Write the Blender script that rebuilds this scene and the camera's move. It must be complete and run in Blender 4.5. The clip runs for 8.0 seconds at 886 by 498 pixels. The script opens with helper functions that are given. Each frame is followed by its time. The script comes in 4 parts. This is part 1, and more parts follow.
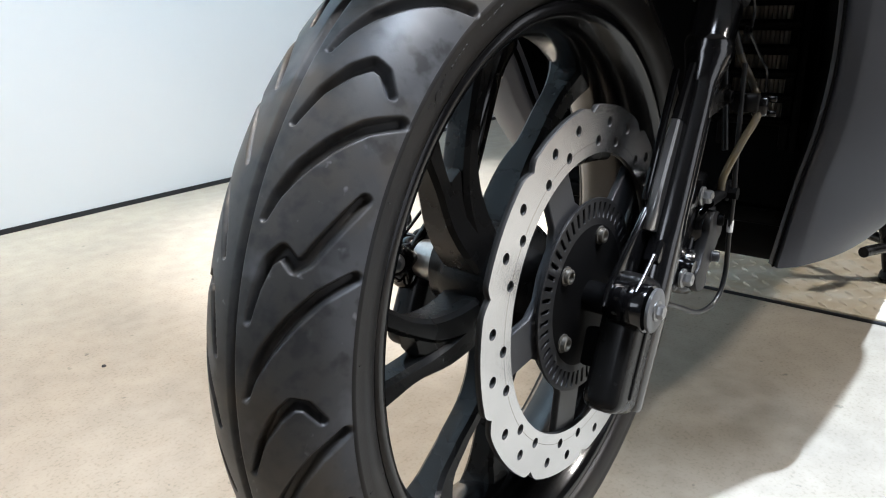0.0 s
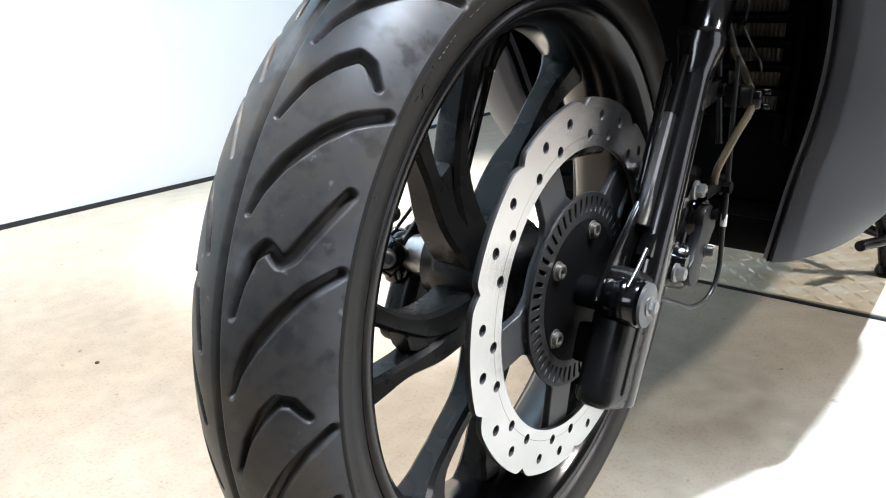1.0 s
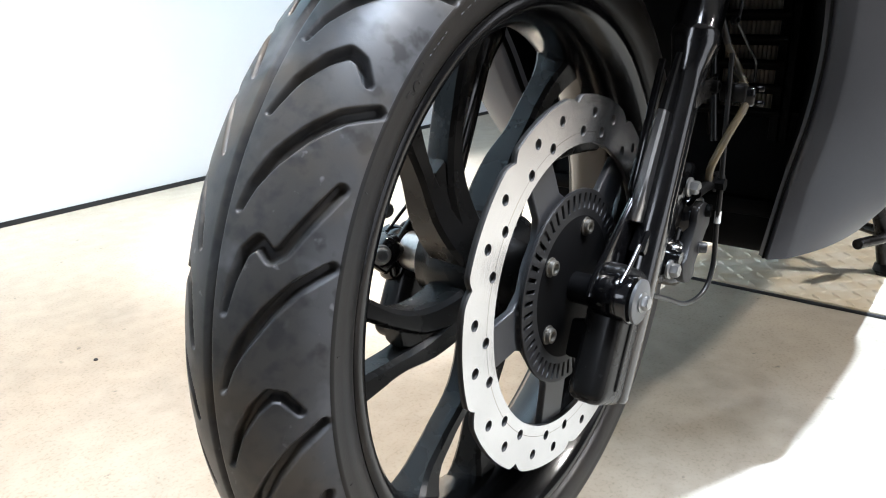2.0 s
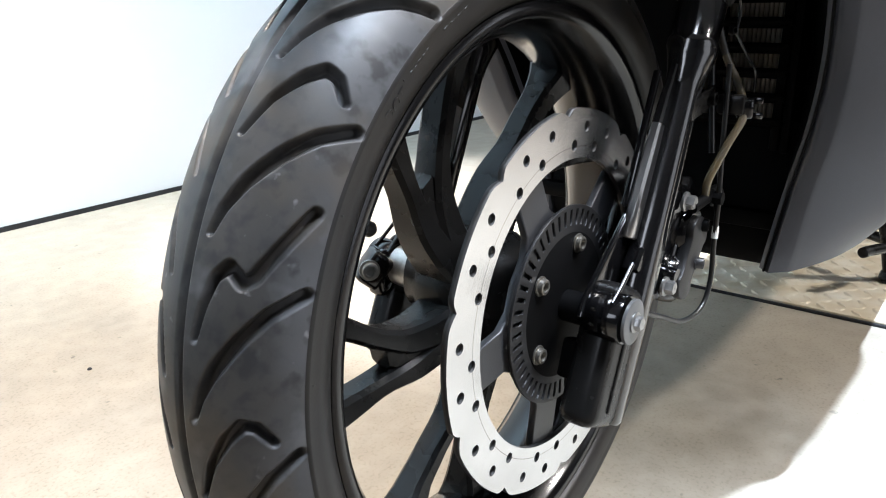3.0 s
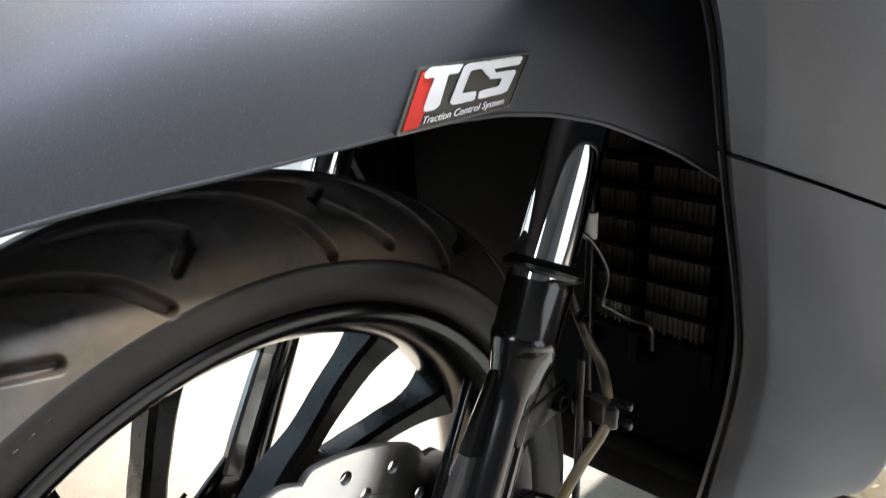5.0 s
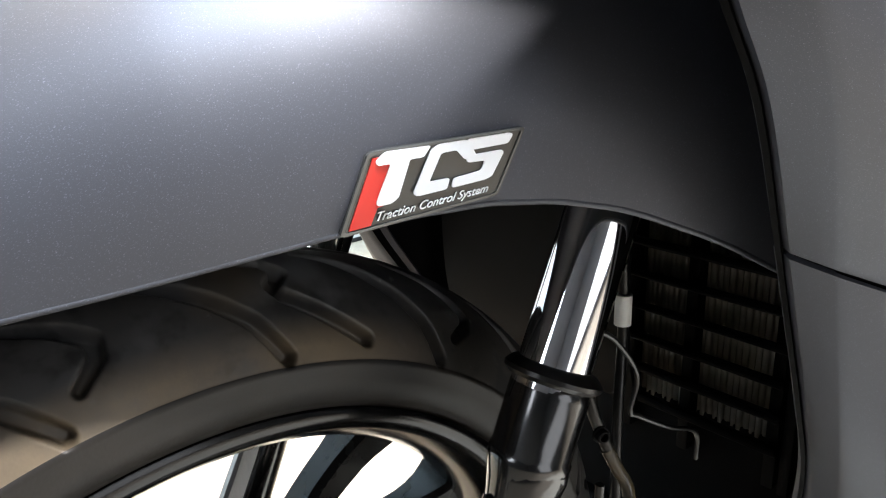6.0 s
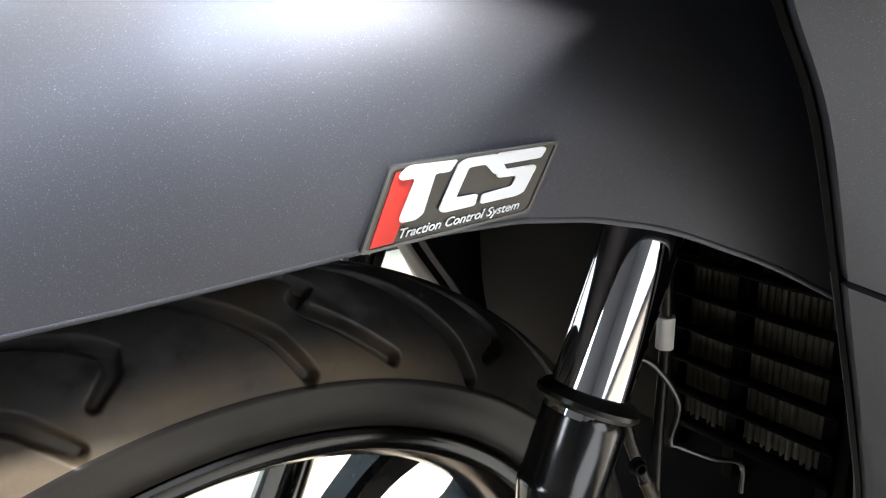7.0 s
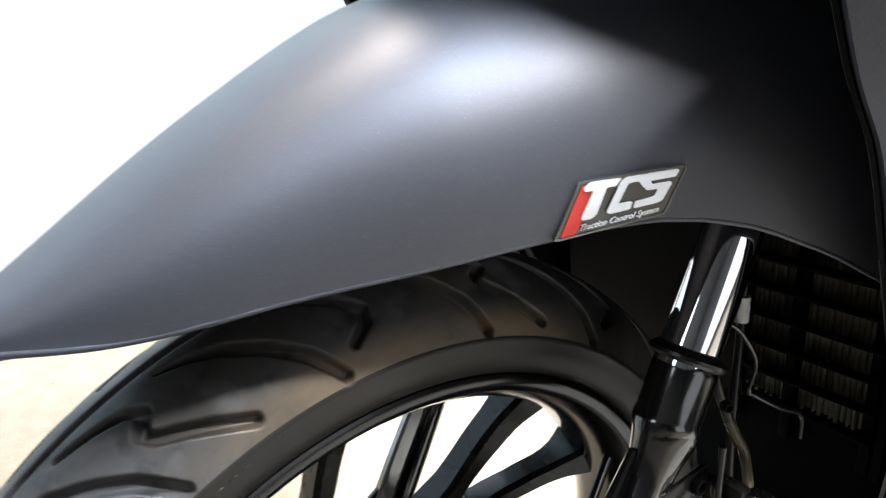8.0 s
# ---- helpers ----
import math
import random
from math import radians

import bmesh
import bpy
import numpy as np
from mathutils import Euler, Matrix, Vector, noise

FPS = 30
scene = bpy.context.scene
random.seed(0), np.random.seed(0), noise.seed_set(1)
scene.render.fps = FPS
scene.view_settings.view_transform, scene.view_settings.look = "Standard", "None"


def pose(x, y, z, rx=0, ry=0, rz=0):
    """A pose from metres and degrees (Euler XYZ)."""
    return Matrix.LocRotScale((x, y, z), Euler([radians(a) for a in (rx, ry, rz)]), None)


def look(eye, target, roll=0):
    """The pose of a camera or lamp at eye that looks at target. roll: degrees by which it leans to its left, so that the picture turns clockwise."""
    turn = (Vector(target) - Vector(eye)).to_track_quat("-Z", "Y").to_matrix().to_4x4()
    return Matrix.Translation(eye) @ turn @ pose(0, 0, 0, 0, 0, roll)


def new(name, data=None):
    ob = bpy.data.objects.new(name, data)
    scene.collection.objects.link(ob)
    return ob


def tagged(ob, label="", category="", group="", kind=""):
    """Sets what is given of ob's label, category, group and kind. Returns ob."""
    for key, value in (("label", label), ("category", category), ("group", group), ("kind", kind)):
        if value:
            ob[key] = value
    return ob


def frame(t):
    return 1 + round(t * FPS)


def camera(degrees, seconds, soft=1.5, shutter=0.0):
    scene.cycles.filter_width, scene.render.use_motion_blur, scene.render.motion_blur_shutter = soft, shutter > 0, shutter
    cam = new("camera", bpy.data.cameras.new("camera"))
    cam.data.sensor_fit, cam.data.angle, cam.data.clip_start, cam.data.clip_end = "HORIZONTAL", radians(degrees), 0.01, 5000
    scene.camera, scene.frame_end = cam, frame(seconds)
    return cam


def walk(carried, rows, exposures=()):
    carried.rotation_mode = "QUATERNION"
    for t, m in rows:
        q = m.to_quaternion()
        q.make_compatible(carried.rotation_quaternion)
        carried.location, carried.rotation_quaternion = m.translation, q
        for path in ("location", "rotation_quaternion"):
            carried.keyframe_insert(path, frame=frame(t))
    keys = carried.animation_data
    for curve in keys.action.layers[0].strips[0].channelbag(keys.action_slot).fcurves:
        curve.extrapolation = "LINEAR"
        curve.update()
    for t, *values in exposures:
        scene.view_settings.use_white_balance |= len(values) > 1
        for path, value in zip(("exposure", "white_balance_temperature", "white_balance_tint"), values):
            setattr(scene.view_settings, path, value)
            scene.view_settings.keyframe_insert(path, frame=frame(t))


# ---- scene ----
cam = camera(61.83, 8.0, soft=1.1, shutter=0.25)
PATH = [
    (0.0, -0.4801, -0.2895, 0.4904, 71.55, 1.01, -52.50),
    (0.5, -0.4757, -0.2915, 0.4915, 71.34, 1.06, -52.71),
    (1.0, -0.4729, -0.2912, 0.4885, 71.18, 1.12, -52.66),
    (1.5, -0.4726, -0.2970, 0.4872, 71.12, 1.13, -52.60),
    (3.0, -0.4494, -0.2977, 0.4943, 71.12, 1.21, -52.02),
    (3.5, -0.3658, -0.3171, 0.5141, 71.19, 1.16, -51.42),
    (4.0, -0.2832, -0.3345, 0.5440, 70.77, 0.62, -51.08),
    (4.5, -0.2229, -0.3251, 0.5925, 70.81, 0.83, -49.68),
    (4.7, -0.1955, -0.3239, 0.6120, 70.58, 1.09, -48.08),
    (5.0, -0.1687, -0.3099, 0.6303, 71.48, 1.55, -46.89),
    (5.2, -0.1500, -0.3060, 0.6400, 71.60, 1.60, -45.40),
    (6.5, -0.0736, -0.2772, 0.6460, 73.01, 1.69, -38.98),
    (7.0, -0.0739, -0.2782, 0.6451, 73.04, 1.56, -37.13),
    (7.5, -0.0977, -0.2923, 0.6481, 72.27, 1.41, -35.57),
    (8.0, -0.1837, -0.3240, 0.6743, 72.77, 1.40, -34.70),
]
walk(cam, [(t, pose(x, y, z, rx, ry, rz)) for t, x, y, z, rx, ry, rz in PATH],
     [(0.0, -0.05, 6300, 12), (0.4, 0.42, 6300, 12), (1.5, 0.45, 6300, 12), (3.0, 0.40, 6300, 12), (3.5, -0.05, 6300, 11), (4.0, -0.26, 6400, 14), (4.5, 0.02, 6450, 13),
      (5.0, 0.46, 6450, 10), (6.5, 0.94, 6500, 11), (7.5, 1.00, 6500, 11), (8.0, 0.48, 6450, 11)])

# ---- light and world ----
world = bpy.data.worlds.new("world")
scene.world = world
world.use_nodes = True
world.node_tree.nodes["Background"].inputs[0].default_value = (0.75, 0.85, 1.0, 1)
world.node_tree.nodes["Background"].inputs[1].default_value = 0.02


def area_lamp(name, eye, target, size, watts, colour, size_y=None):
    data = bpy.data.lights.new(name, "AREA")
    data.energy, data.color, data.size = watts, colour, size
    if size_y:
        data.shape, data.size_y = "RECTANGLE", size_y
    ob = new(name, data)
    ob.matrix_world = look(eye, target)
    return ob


# No fixtures are built; unseen lamps are set to give the shadows and highlights.
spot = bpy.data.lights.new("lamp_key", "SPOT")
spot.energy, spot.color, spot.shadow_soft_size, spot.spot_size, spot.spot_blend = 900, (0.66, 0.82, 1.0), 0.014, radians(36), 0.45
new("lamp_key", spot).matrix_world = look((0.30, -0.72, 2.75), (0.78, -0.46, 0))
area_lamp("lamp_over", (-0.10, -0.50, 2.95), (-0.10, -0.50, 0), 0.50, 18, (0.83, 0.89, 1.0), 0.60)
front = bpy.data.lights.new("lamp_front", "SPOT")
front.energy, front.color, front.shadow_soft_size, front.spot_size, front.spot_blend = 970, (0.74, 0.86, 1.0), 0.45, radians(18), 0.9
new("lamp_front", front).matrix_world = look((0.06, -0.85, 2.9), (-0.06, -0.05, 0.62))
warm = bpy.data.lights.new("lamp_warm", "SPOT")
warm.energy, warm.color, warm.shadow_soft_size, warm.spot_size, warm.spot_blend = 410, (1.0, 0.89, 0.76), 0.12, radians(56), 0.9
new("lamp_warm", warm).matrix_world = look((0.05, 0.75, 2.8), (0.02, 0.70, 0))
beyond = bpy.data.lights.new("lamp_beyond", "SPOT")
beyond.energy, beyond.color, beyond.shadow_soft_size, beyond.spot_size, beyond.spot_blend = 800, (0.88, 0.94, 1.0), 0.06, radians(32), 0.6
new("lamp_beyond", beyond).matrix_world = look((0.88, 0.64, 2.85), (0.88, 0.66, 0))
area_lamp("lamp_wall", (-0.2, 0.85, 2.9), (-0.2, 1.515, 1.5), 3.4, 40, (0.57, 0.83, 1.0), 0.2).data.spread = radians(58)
# Added spot on unseen floor, for the rim lip and disc to reflect.
east = bpy.data.lights.new("fill_spot_east", "SPOT")
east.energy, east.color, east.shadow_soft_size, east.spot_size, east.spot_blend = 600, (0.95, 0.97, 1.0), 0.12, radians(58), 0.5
new("fill_spot_east", east).matrix_world = look((2.75, -1.15, 2.9), (2.8, -1.15, 0))
# Glowing panels added before solid walls, with no door or window behind.
area_lamp("fill_panel_east", (4.4, -2.3, 1.4), (0.3, 0, 0.5), 2.2, 24, (0.95, 0.97, 1.0), 2.0)
area_lamp("fill_panel_south", (0.1, -3.9, 1.2), (0.1, 0, 0.8), 2.2, 15, (0.93, 0.96, 1.0), 2.0)
area_lamp("fill_panel_west", (-3.9, 0.45, 1.9), (0, -0.1, 0.5), 1.2, 28, (0.86, 0.92, 1.0), 1.8)
# Added spot on unseen floor, for the chrome and fork to reflect.
side = bpy.data.lights.new("fill_spot_side", "SPOT")
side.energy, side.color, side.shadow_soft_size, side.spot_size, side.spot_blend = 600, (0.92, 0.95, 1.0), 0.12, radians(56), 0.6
new("fill_spot_side", side).matrix_world = look((0.55, -1.75, 2.9), (0.55, -1.80, 0))
# Added spot on the unseen floor ahead, for the bike to reflect.
ahead = bpy.data.lights.new("fill_spot_ahead", "SPOT")
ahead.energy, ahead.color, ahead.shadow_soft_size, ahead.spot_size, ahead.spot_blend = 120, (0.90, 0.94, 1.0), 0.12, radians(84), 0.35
new("fill_spot_ahead", ahead).matrix_world = look((-1.5, -2.05, 2.9), (-1.55, -2.1, 0))
# Narrow spot added to brighten the mudguard's side.
flank = bpy.data.lights.new("fill_spot_flank", "SPOT")
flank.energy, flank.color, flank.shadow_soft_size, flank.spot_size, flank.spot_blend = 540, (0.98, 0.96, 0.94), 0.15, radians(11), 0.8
new("fill_spot_flank", flank).matrix_world = look((0.60, -1.60, 2.9), (0.065, -0.10, 0.61))
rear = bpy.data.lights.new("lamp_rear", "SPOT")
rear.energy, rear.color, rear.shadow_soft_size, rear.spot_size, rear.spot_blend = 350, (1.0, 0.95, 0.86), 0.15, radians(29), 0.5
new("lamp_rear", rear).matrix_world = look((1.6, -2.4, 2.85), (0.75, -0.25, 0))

# ---- materials ----


def material(name, colour, rough=0.5, metal=0.0, vary=0.0, scale=30.0, second=None, fine=0.0, fine_scale=400.0,
             bump=0.0, bump_scale=300.0, rough_vary=0.0, coat=0.0, coat_rough=0.1, stretch=(1, 1, 1), spec=0.5):
    """A surface with a large-scale and a fine-scale variation of its colour, its gloss and its relief."""
    m = bpy.data.materials.new(name)
    m.use_nodes = True
    nt = m.node_tree
    b = nt.nodes["Principled BSDF"]
    b.inputs["Metallic"].default_value = metal
    b.inputs["Roughness"].default_value = rough
    b.inputs["Coat Weight"].default_value = coat
    b.inputs["Specular IOR Level"].default_value = spec
    b.inputs["Coat Roughness"].default_value = coat_rough
    tc = nt.nodes.new("ShaderNodeTexCoord")
    mp = nt.nodes.new("ShaderNodeMapping")
    mp.inputs["Scale"].default_value = stretch
    nt.links.new(tc.outputs["Object"], mp.inputs["Vector"])

    def noise_node(sc, detail=4.0):
        n = nt.nodes.new("ShaderNodeTexNoise")
        n.inputs["Scale"].default_value = sc
        n.inputs["Detail"].default_value = detail
        nt.links.new(mp.outputs[0], n.inputs["Vector"])
        return n

    def mix(fac, a, c):
        x = nt.nodes.new("ShaderNodeMix")
        x.data_type = "RGBA"
        nt.links.new(fac, x.inputs["Factor"])
        for sock, v in ((x.inputs["A"], a), (x.inputs["B"], c)):
            if isinstance(v, tuple):
                sock.default_value = (*v, 1)
            else:
                nt.links.new(v, sock)
        return x.outputs["Result"]

    def ramp(sock, lo, hi):
        r = nt.nodes.new("ShaderNodeMapRange")
        r.inputs["From Min"].default_value, r.inputs["From Max"].default_value = lo, hi
        nt.links.new(sock, r.inputs["Value"])
        return r.outputs[0]

    col = None
    if vary:
        n = noise_node(scale)
        other = second or tuple(c * (1 - vary) for c in colour)
        col = mix(ramp(n.outputs["Fac"], 0.5 - 0.25, 0.5 + 0.2), colour, other)
    if fine:
        n = noise_node(fine_scale, 2.0)
        base = col if col is not None else colour
        dark = tuple(c * (1 - fine) for c in colour)
        col = mix(ramp(n.outputs["Fac"], 0.52, 0.72), base, dark)
    if col is None:
        b.inputs["Base Color"].default_value = (*colour, 1)
    else:
        nt.links.new(col, b.inputs["Base Color"])
    if rough_vary:
        n = noise_node(scale * 1.7)
        r = nt.nodes.new("ShaderNodeMapRange")
        r.inputs["To Min"].default_value, r.inputs["To Max"].default_value = rough - rough_vary, rough + rough_vary
        nt.links.new(n.outputs["Fac"], r.inputs["Value"])
        nt.links.new(r.outputs[0], b.inputs["Roughness"])
    if bump:
        n = noise_node(bump_scale, 3.0)
        bp = nt.nodes.new("ShaderNodeBump")
        bp.inputs["Strength"].default_value = bump
        bp.inputs["Distance"].default_value = 0.001
        nt.links.new(n.outputs["Fac"], bp.inputs["Height"])
        nt.links.new(bp.outputs[0], b.inputs["Normal"])
    return m


RUBBER = material("tyre rubber", (0.030, 0.030, 0.031), 0.46, vary=0.5, scale=14, second=(0.044, 0.040, 0.034), fine=0.25,
                  fine_scale=120, bump=0.05, bump_scale=900, rough_vary=0.20, spec=0.42)
RUBBER_SIDE = material("clean sidewall rubber", (0.012, 0.012, 0.013), 0.42, vary=0.3, scale=14, second=(0.021, 0.0175, 0.0135), bump=0.06, bump_scale=700, rough_vary=0.08, spec=0.25)
SATIN_BLACK = material("satin black paint", (0.0080, 0.0078, 0.0076), 0.27, vary=0.2, scale=20, bump=0.06, bump_scale=900, rough_vary=0.05, spec=0.18)
CARRIER_GREY = material("dark grey cast metal", (0.024, 0.0245, 0.027), 0.42, vary=0.25, scale=40, bump=0.2, bump_scale=900)
RIM_BLACK = material("gloss black rim paint", (0.003, 0.003, 0.0033), 0.17, spec=0.45, bump=0.05, bump_scale=700, rough_vary=0.04, scale=20)
RING_GREY = material("dark phosphated steel", (0.018, 0.018, 0.019), 0.45, metal=0.4, vary=0.3, scale=60, bump=0.1, bump_scale=700)
BOLT_DULL = material("dulled bolt steel", (0.27, 0.255, 0.225), 0.38, metal=0.9, vary=0.3, scale=150)
GLOSS_BLACK = material("gloss black paint", (0.0022, 0.0022, 0.0025), 0.11, rough_vary=0.03, scale=15, spec=0.6)
PLASTIC_BLACK = material("black moulded plastic", (0.0022, 0.0022, 0.0024), 0.60, vary=0.25, scale=30, bump=0.2, bump_scale=1200, spec=0.05)
RUBBER_HOSE = material("black rubber hose", (0.004, 0.004, 0.004), 0.3, bump=0.1, bump_scale=600)
MATT_GREY = material("matt grey metallic paint", (0.060, 0.063, 0.075), 0.49, metal=0.45, fine=0.15, fine_scale=2600, vary=0.08, scale=6,
                     bump=0.04, bump_scale=2500, rough_vary=0.03)
FORK_BLACK = material("polished black fork enamel", (0.0025, 0.0025, 0.0028), 0.17, rough_vary=0.03, scale=15, spec=0.9, coat=0.4, coat_rough=0.08)
# Pale metal that holds the white reflection of the black rib's lower part.
RIB_SHEEN = material("pale metal holding the rib's reflection", (0.42, 0.42, 0.42), 0.30, metal=1.0, vary=0.3, scale=60, stretch=(1, 1, 0.2), bump=0.1, bump_scale=500)
CHROME = material("hard chrome", (0.85, 0.85, 0.86), 0.05, metal=1.0)
HOLE_DARK = material("dark disc edge", (0.03, 0.028, 0.027), 0.6, metal=0.3, vary=0.4, scale=80)
ZINC = material("zinc plated steel", (0.36, 0.36, 0.355), 0.34, metal=0.9, vary=0.25, scale=200, bump=0.1, bump_scale=800)
BRAID = material("translucent hose sleeve", (0.060, 0.056, 0.048), 0.25, vary=0.5, scale=60, second=(0.11, 0.08, 0.035))
CORE = material("aluminium cooling fins", (0.60, 0.545, 0.45), 0.45, metal=0.4, vary=0.3, scale=60)
CONCRETE = material("trowelled concrete", (0.378, 0.318, 0.243), 0.62, vary=0.3, scale=3.5, second=(0.275, 0.238, 0.192), fine=0.34, fine_scale=230,
                    bump=0.25, bump_scale=160, rough_vary=0.1)
WALL_WHITE = material("white wall panel", (0.82, 0.83, 0.84), 0.55, vary=0.04, scale=1.5, bump=0.05, bump_scale=200)
JOINT_DARK = material("dark joint", (0.02, 0.02, 0.022), 0.7, vary=0.3, scale=20)
ROOM_GREY = material("grey painted wall", (0.20, 0.20, 0.21), 0.7, vary=0.1, scale=1.5, bump=0.05, bump_scale=150)
CEIL_WHITE = material("ceiling board", (0.32, 0.32, 0.33), 0.8, vary=0.05, scale=2)
ALU_PLATE = material("aluminium chequer plate", (0.88, 0.82, 0.70), 0.36, metal=0.30, vary=0.4, scale=22, second=(0.70, 0.58, 0.40),
                     bump=0.2, bump_scale=400, rough_vary=0.1)
SILVER_PLASTIC = material("silver painted plastic", (0.42, 0.43, 0.46), 0.3, metal=0.5, vary=0.1, scale=10)
BADGE_BLACK = material("black badge resin", (0.040, 0.039, 0.034), 0.22, coat=0.5)
BADGE_RIM = material("clear badge edge", (0.075, 0.074, 0.068), 0.15, coat=0.6)
BADGE_WHITE = material("white badge print", (0.85, 0.85, 0.85), 0.3)
BADGE_RED = material("red badge print", (0.62, 0.03, 0.02), 0.3)
LABEL_WHITE = material("white tag", (0.7, 0.7, 0.68), 0.5)


def nodes_of(m):
    return m.node_tree, m.node_tree.nodes["Principled BSDF"]


def add_flecks(m, colour, scale, lo, hi):
    """Small pale flecks over what a surface already has."""
    nt, b = nodes_of(m)
    tc, n, r, x = (nt.nodes.new("ShaderNode" + k) for k in ("TexCoord", "TexNoise", "MapRange", "Mix"))
    n.inputs["Scale"].default_value, n.inputs["Detail"].default_value = scale, 3.0
    r.inputs["From Min"].default_value, r.inputs["From Max"].default_value = lo, hi
    x.data_type = "RGBA"
    nt.links.new(tc.outputs["Object"], n.inputs["Vector"])
    nt.links.new(n.outputs["Fac"], r.inputs["Value"])
    nt.links.new(r.outputs[0], x.inputs["Factor"])
    old = b.inputs["Base Color"].links
    if old:
        nt.links.new(old[0].from_socket, x.inputs["A"])
    else:
        x.inputs["A"].default_value = b.inputs["Base Color"].default_value[:]
    x.inputs["B"].default_value = (*colour, 1)
    nt.links.new(x.outputs["Result"], b.inputs["Base Color"])


def ground_disc():
    """Ground steel with turning marks round the axle and one machined line."""
    m = bpy.data.materials.new("ground brake steel")
    m.use_nodes = True
    nt, b = nodes_of(m)
    b.inputs["Metallic"].default_value = 1.0
    b.inputs["Roughness"].default_value = 0.20
    new_node = lambda k: nt.nodes.new("ShaderNode" + k)
    tc, sep, dz, sq1, sq2, add, root = (new_node(k) for k in ("TexCoord", "SeparateXYZ", "Math", "Math", "Math", "Math", "Math"))
    nt.links.new(tc.outputs["Object"], sep.inputs[0])
    dz.operation, dz.inputs[1].default_value = "SUBTRACT", 0.277
    nt.links.new(sep.outputs["Z"], dz.inputs[0])
    for sq, src in ((sq1, sep.outputs["X"]), (sq2, dz.outputs[0])):
        sq.operation = "MULTIPLY"
        nt.links.new(src, sq.inputs[0])
        nt.links.new(src, sq.inputs[1])
    add.operation, root.operation = "ADD", "SQRT"
    nt.links.new(sq1.outputs[0], add.inputs[0])
    nt.links.new(sq2.outputs[0], add.inputs[1])
    nt.links.new(add.outputs[0], root.inputs[0])
    rings, blot, bump, line, ramp, c1, c2 = (new_node(k) for k in ("TexNoise", "TexNoise", "Bump", "Math", "MapRange", "Mix", "Mix"))
    rings.noise_dimensions = "1D"
    rings.inputs["Scale"].default_value, rings.inputs["Detail"].default_value = 1500.0, 3.0
    nt.links.new(root.outputs[0], rings.inputs["W"])
    bump.inputs["Strength"].default_value, bump.inputs["Distance"].default_value = 0.10, 0.0006
    nt.links.new(rings.outputs["Fac"], bump.inputs["Height"])
    nt.links.new(bump.outputs[0], b.inputs["Normal"])
    blot.inputs["Scale"].default_value = 45.0
    nt.links.new(tc.outputs["Object"], blot.inputs["Vector"])
    c1.data_type = c2.data_type = "RGBA"
    c1.inputs["A"].default_value, c1.inputs["B"].default_value = (0.65, 0.648, 0.65, 1), (0.53, 0.528, 0.53, 1)
    nt.links.new(blot.outputs["Fac"], c1.inputs["Factor"])
    line.operation, line.inputs[1].default_value, line.inputs[2].default_value = "COMPARE", 0.1166, 0.00022
    nt.links.new(root.outputs[0], line.inputs[0])
    nt.links.new(line.outputs[0], c2.inputs["Factor"])
    nt.links.new(c1.outputs["Result"], c2.inputs["A"])
    c2.inputs["B"].default_value = (0.20, 0.18, 0.16, 1)
    nt.links.new(c2.outputs["Result"], b.inputs["Base Color"])
    return m


def dust_band(m, r_in, r_out, heart, reach, colour):
    """Dried road dust on a tyre's shoulder, in patches between two radii from the axle, fading out away from its heart."""
    nt, b = nodes_of(m)
    new_node = lambda k: nt.nodes.new("ShaderNode" + k)
    tc, away, length, band, patch, spread, both, x = (new_node(k) for k in ("TexCoord", "VectorMath", "VectorMath", "MapRange", "TexNoise", "MapRange", "Math", "Mix"))
    flat = new_node("VectorMath")
    flat.operation, flat.inputs[1].default_value = "MULTIPLY", (1, 0, 1)
    away.operation, away.inputs[1].default_value = "SUBTRACT", (0, 0, 0.277)
    length.operation, both.operation = "LENGTH", "MULTIPLY"
    nt.links.new(tc.outputs["Object"], flat.inputs[0])
    nt.links.new(flat.outputs[0], away.inputs[0])
    nt.links.new(away.outputs[0], length.inputs[0])
    band.inputs["From Min"].default_value, band.inputs["From Max"].default_value = r_out, r_in
    nt.links.new(length.outputs["Value"], band.inputs["Value"])
    patch.inputs["Scale"].default_value, patch.inputs["Detail"].default_value, patch.inputs["Roughness"].default_value = 11.0, 7.0, 0.65
    nt.links.new(tc.outputs["Object"], patch.inputs["Vector"])
    spread.inputs["From Min"].default_value, spread.inputs["From Max"].default_value = 0.36, 0.60
    nt.links.new(patch.outputs["Fac"], spread.inputs["Value"])
    nt.links.new(band.outputs[0], both.inputs[0])
    nt.links.new(spread.outputs[0], both.inputs[1])
    far, fade, amount = (new_node(k) for k in ("VectorMath", "MapRange", "Math"))
    far.operation, far.inputs[1].default_value, amount.operation = "DISTANCE", heart, "MULTIPLY"
    fade.inputs["From Min"].default_value, fade.inputs["From Max"].default_value = reach, reach * 0.5
    nt.links.new(tc.outputs["Object"], far.inputs[0])
    nt.links.new(far.outputs["Value"], fade.inputs["Value"])
    nt.links.new(both.outputs[0], amount.inputs[0])
    nt.links.new(fade.outputs[0], amount.inputs[1])
    x.data_type = "RGBA"
    nt.links.new(amount.outputs[0], x.inputs["Factor"])
    nt.links.new(b.inputs["Base Color"].links[0].from_socket, x.inputs["A"])
    x.inputs["B"].default_value = (*colour, 1)
    nt.links.new(x.outputs["Result"], b.inputs["Base Color"])


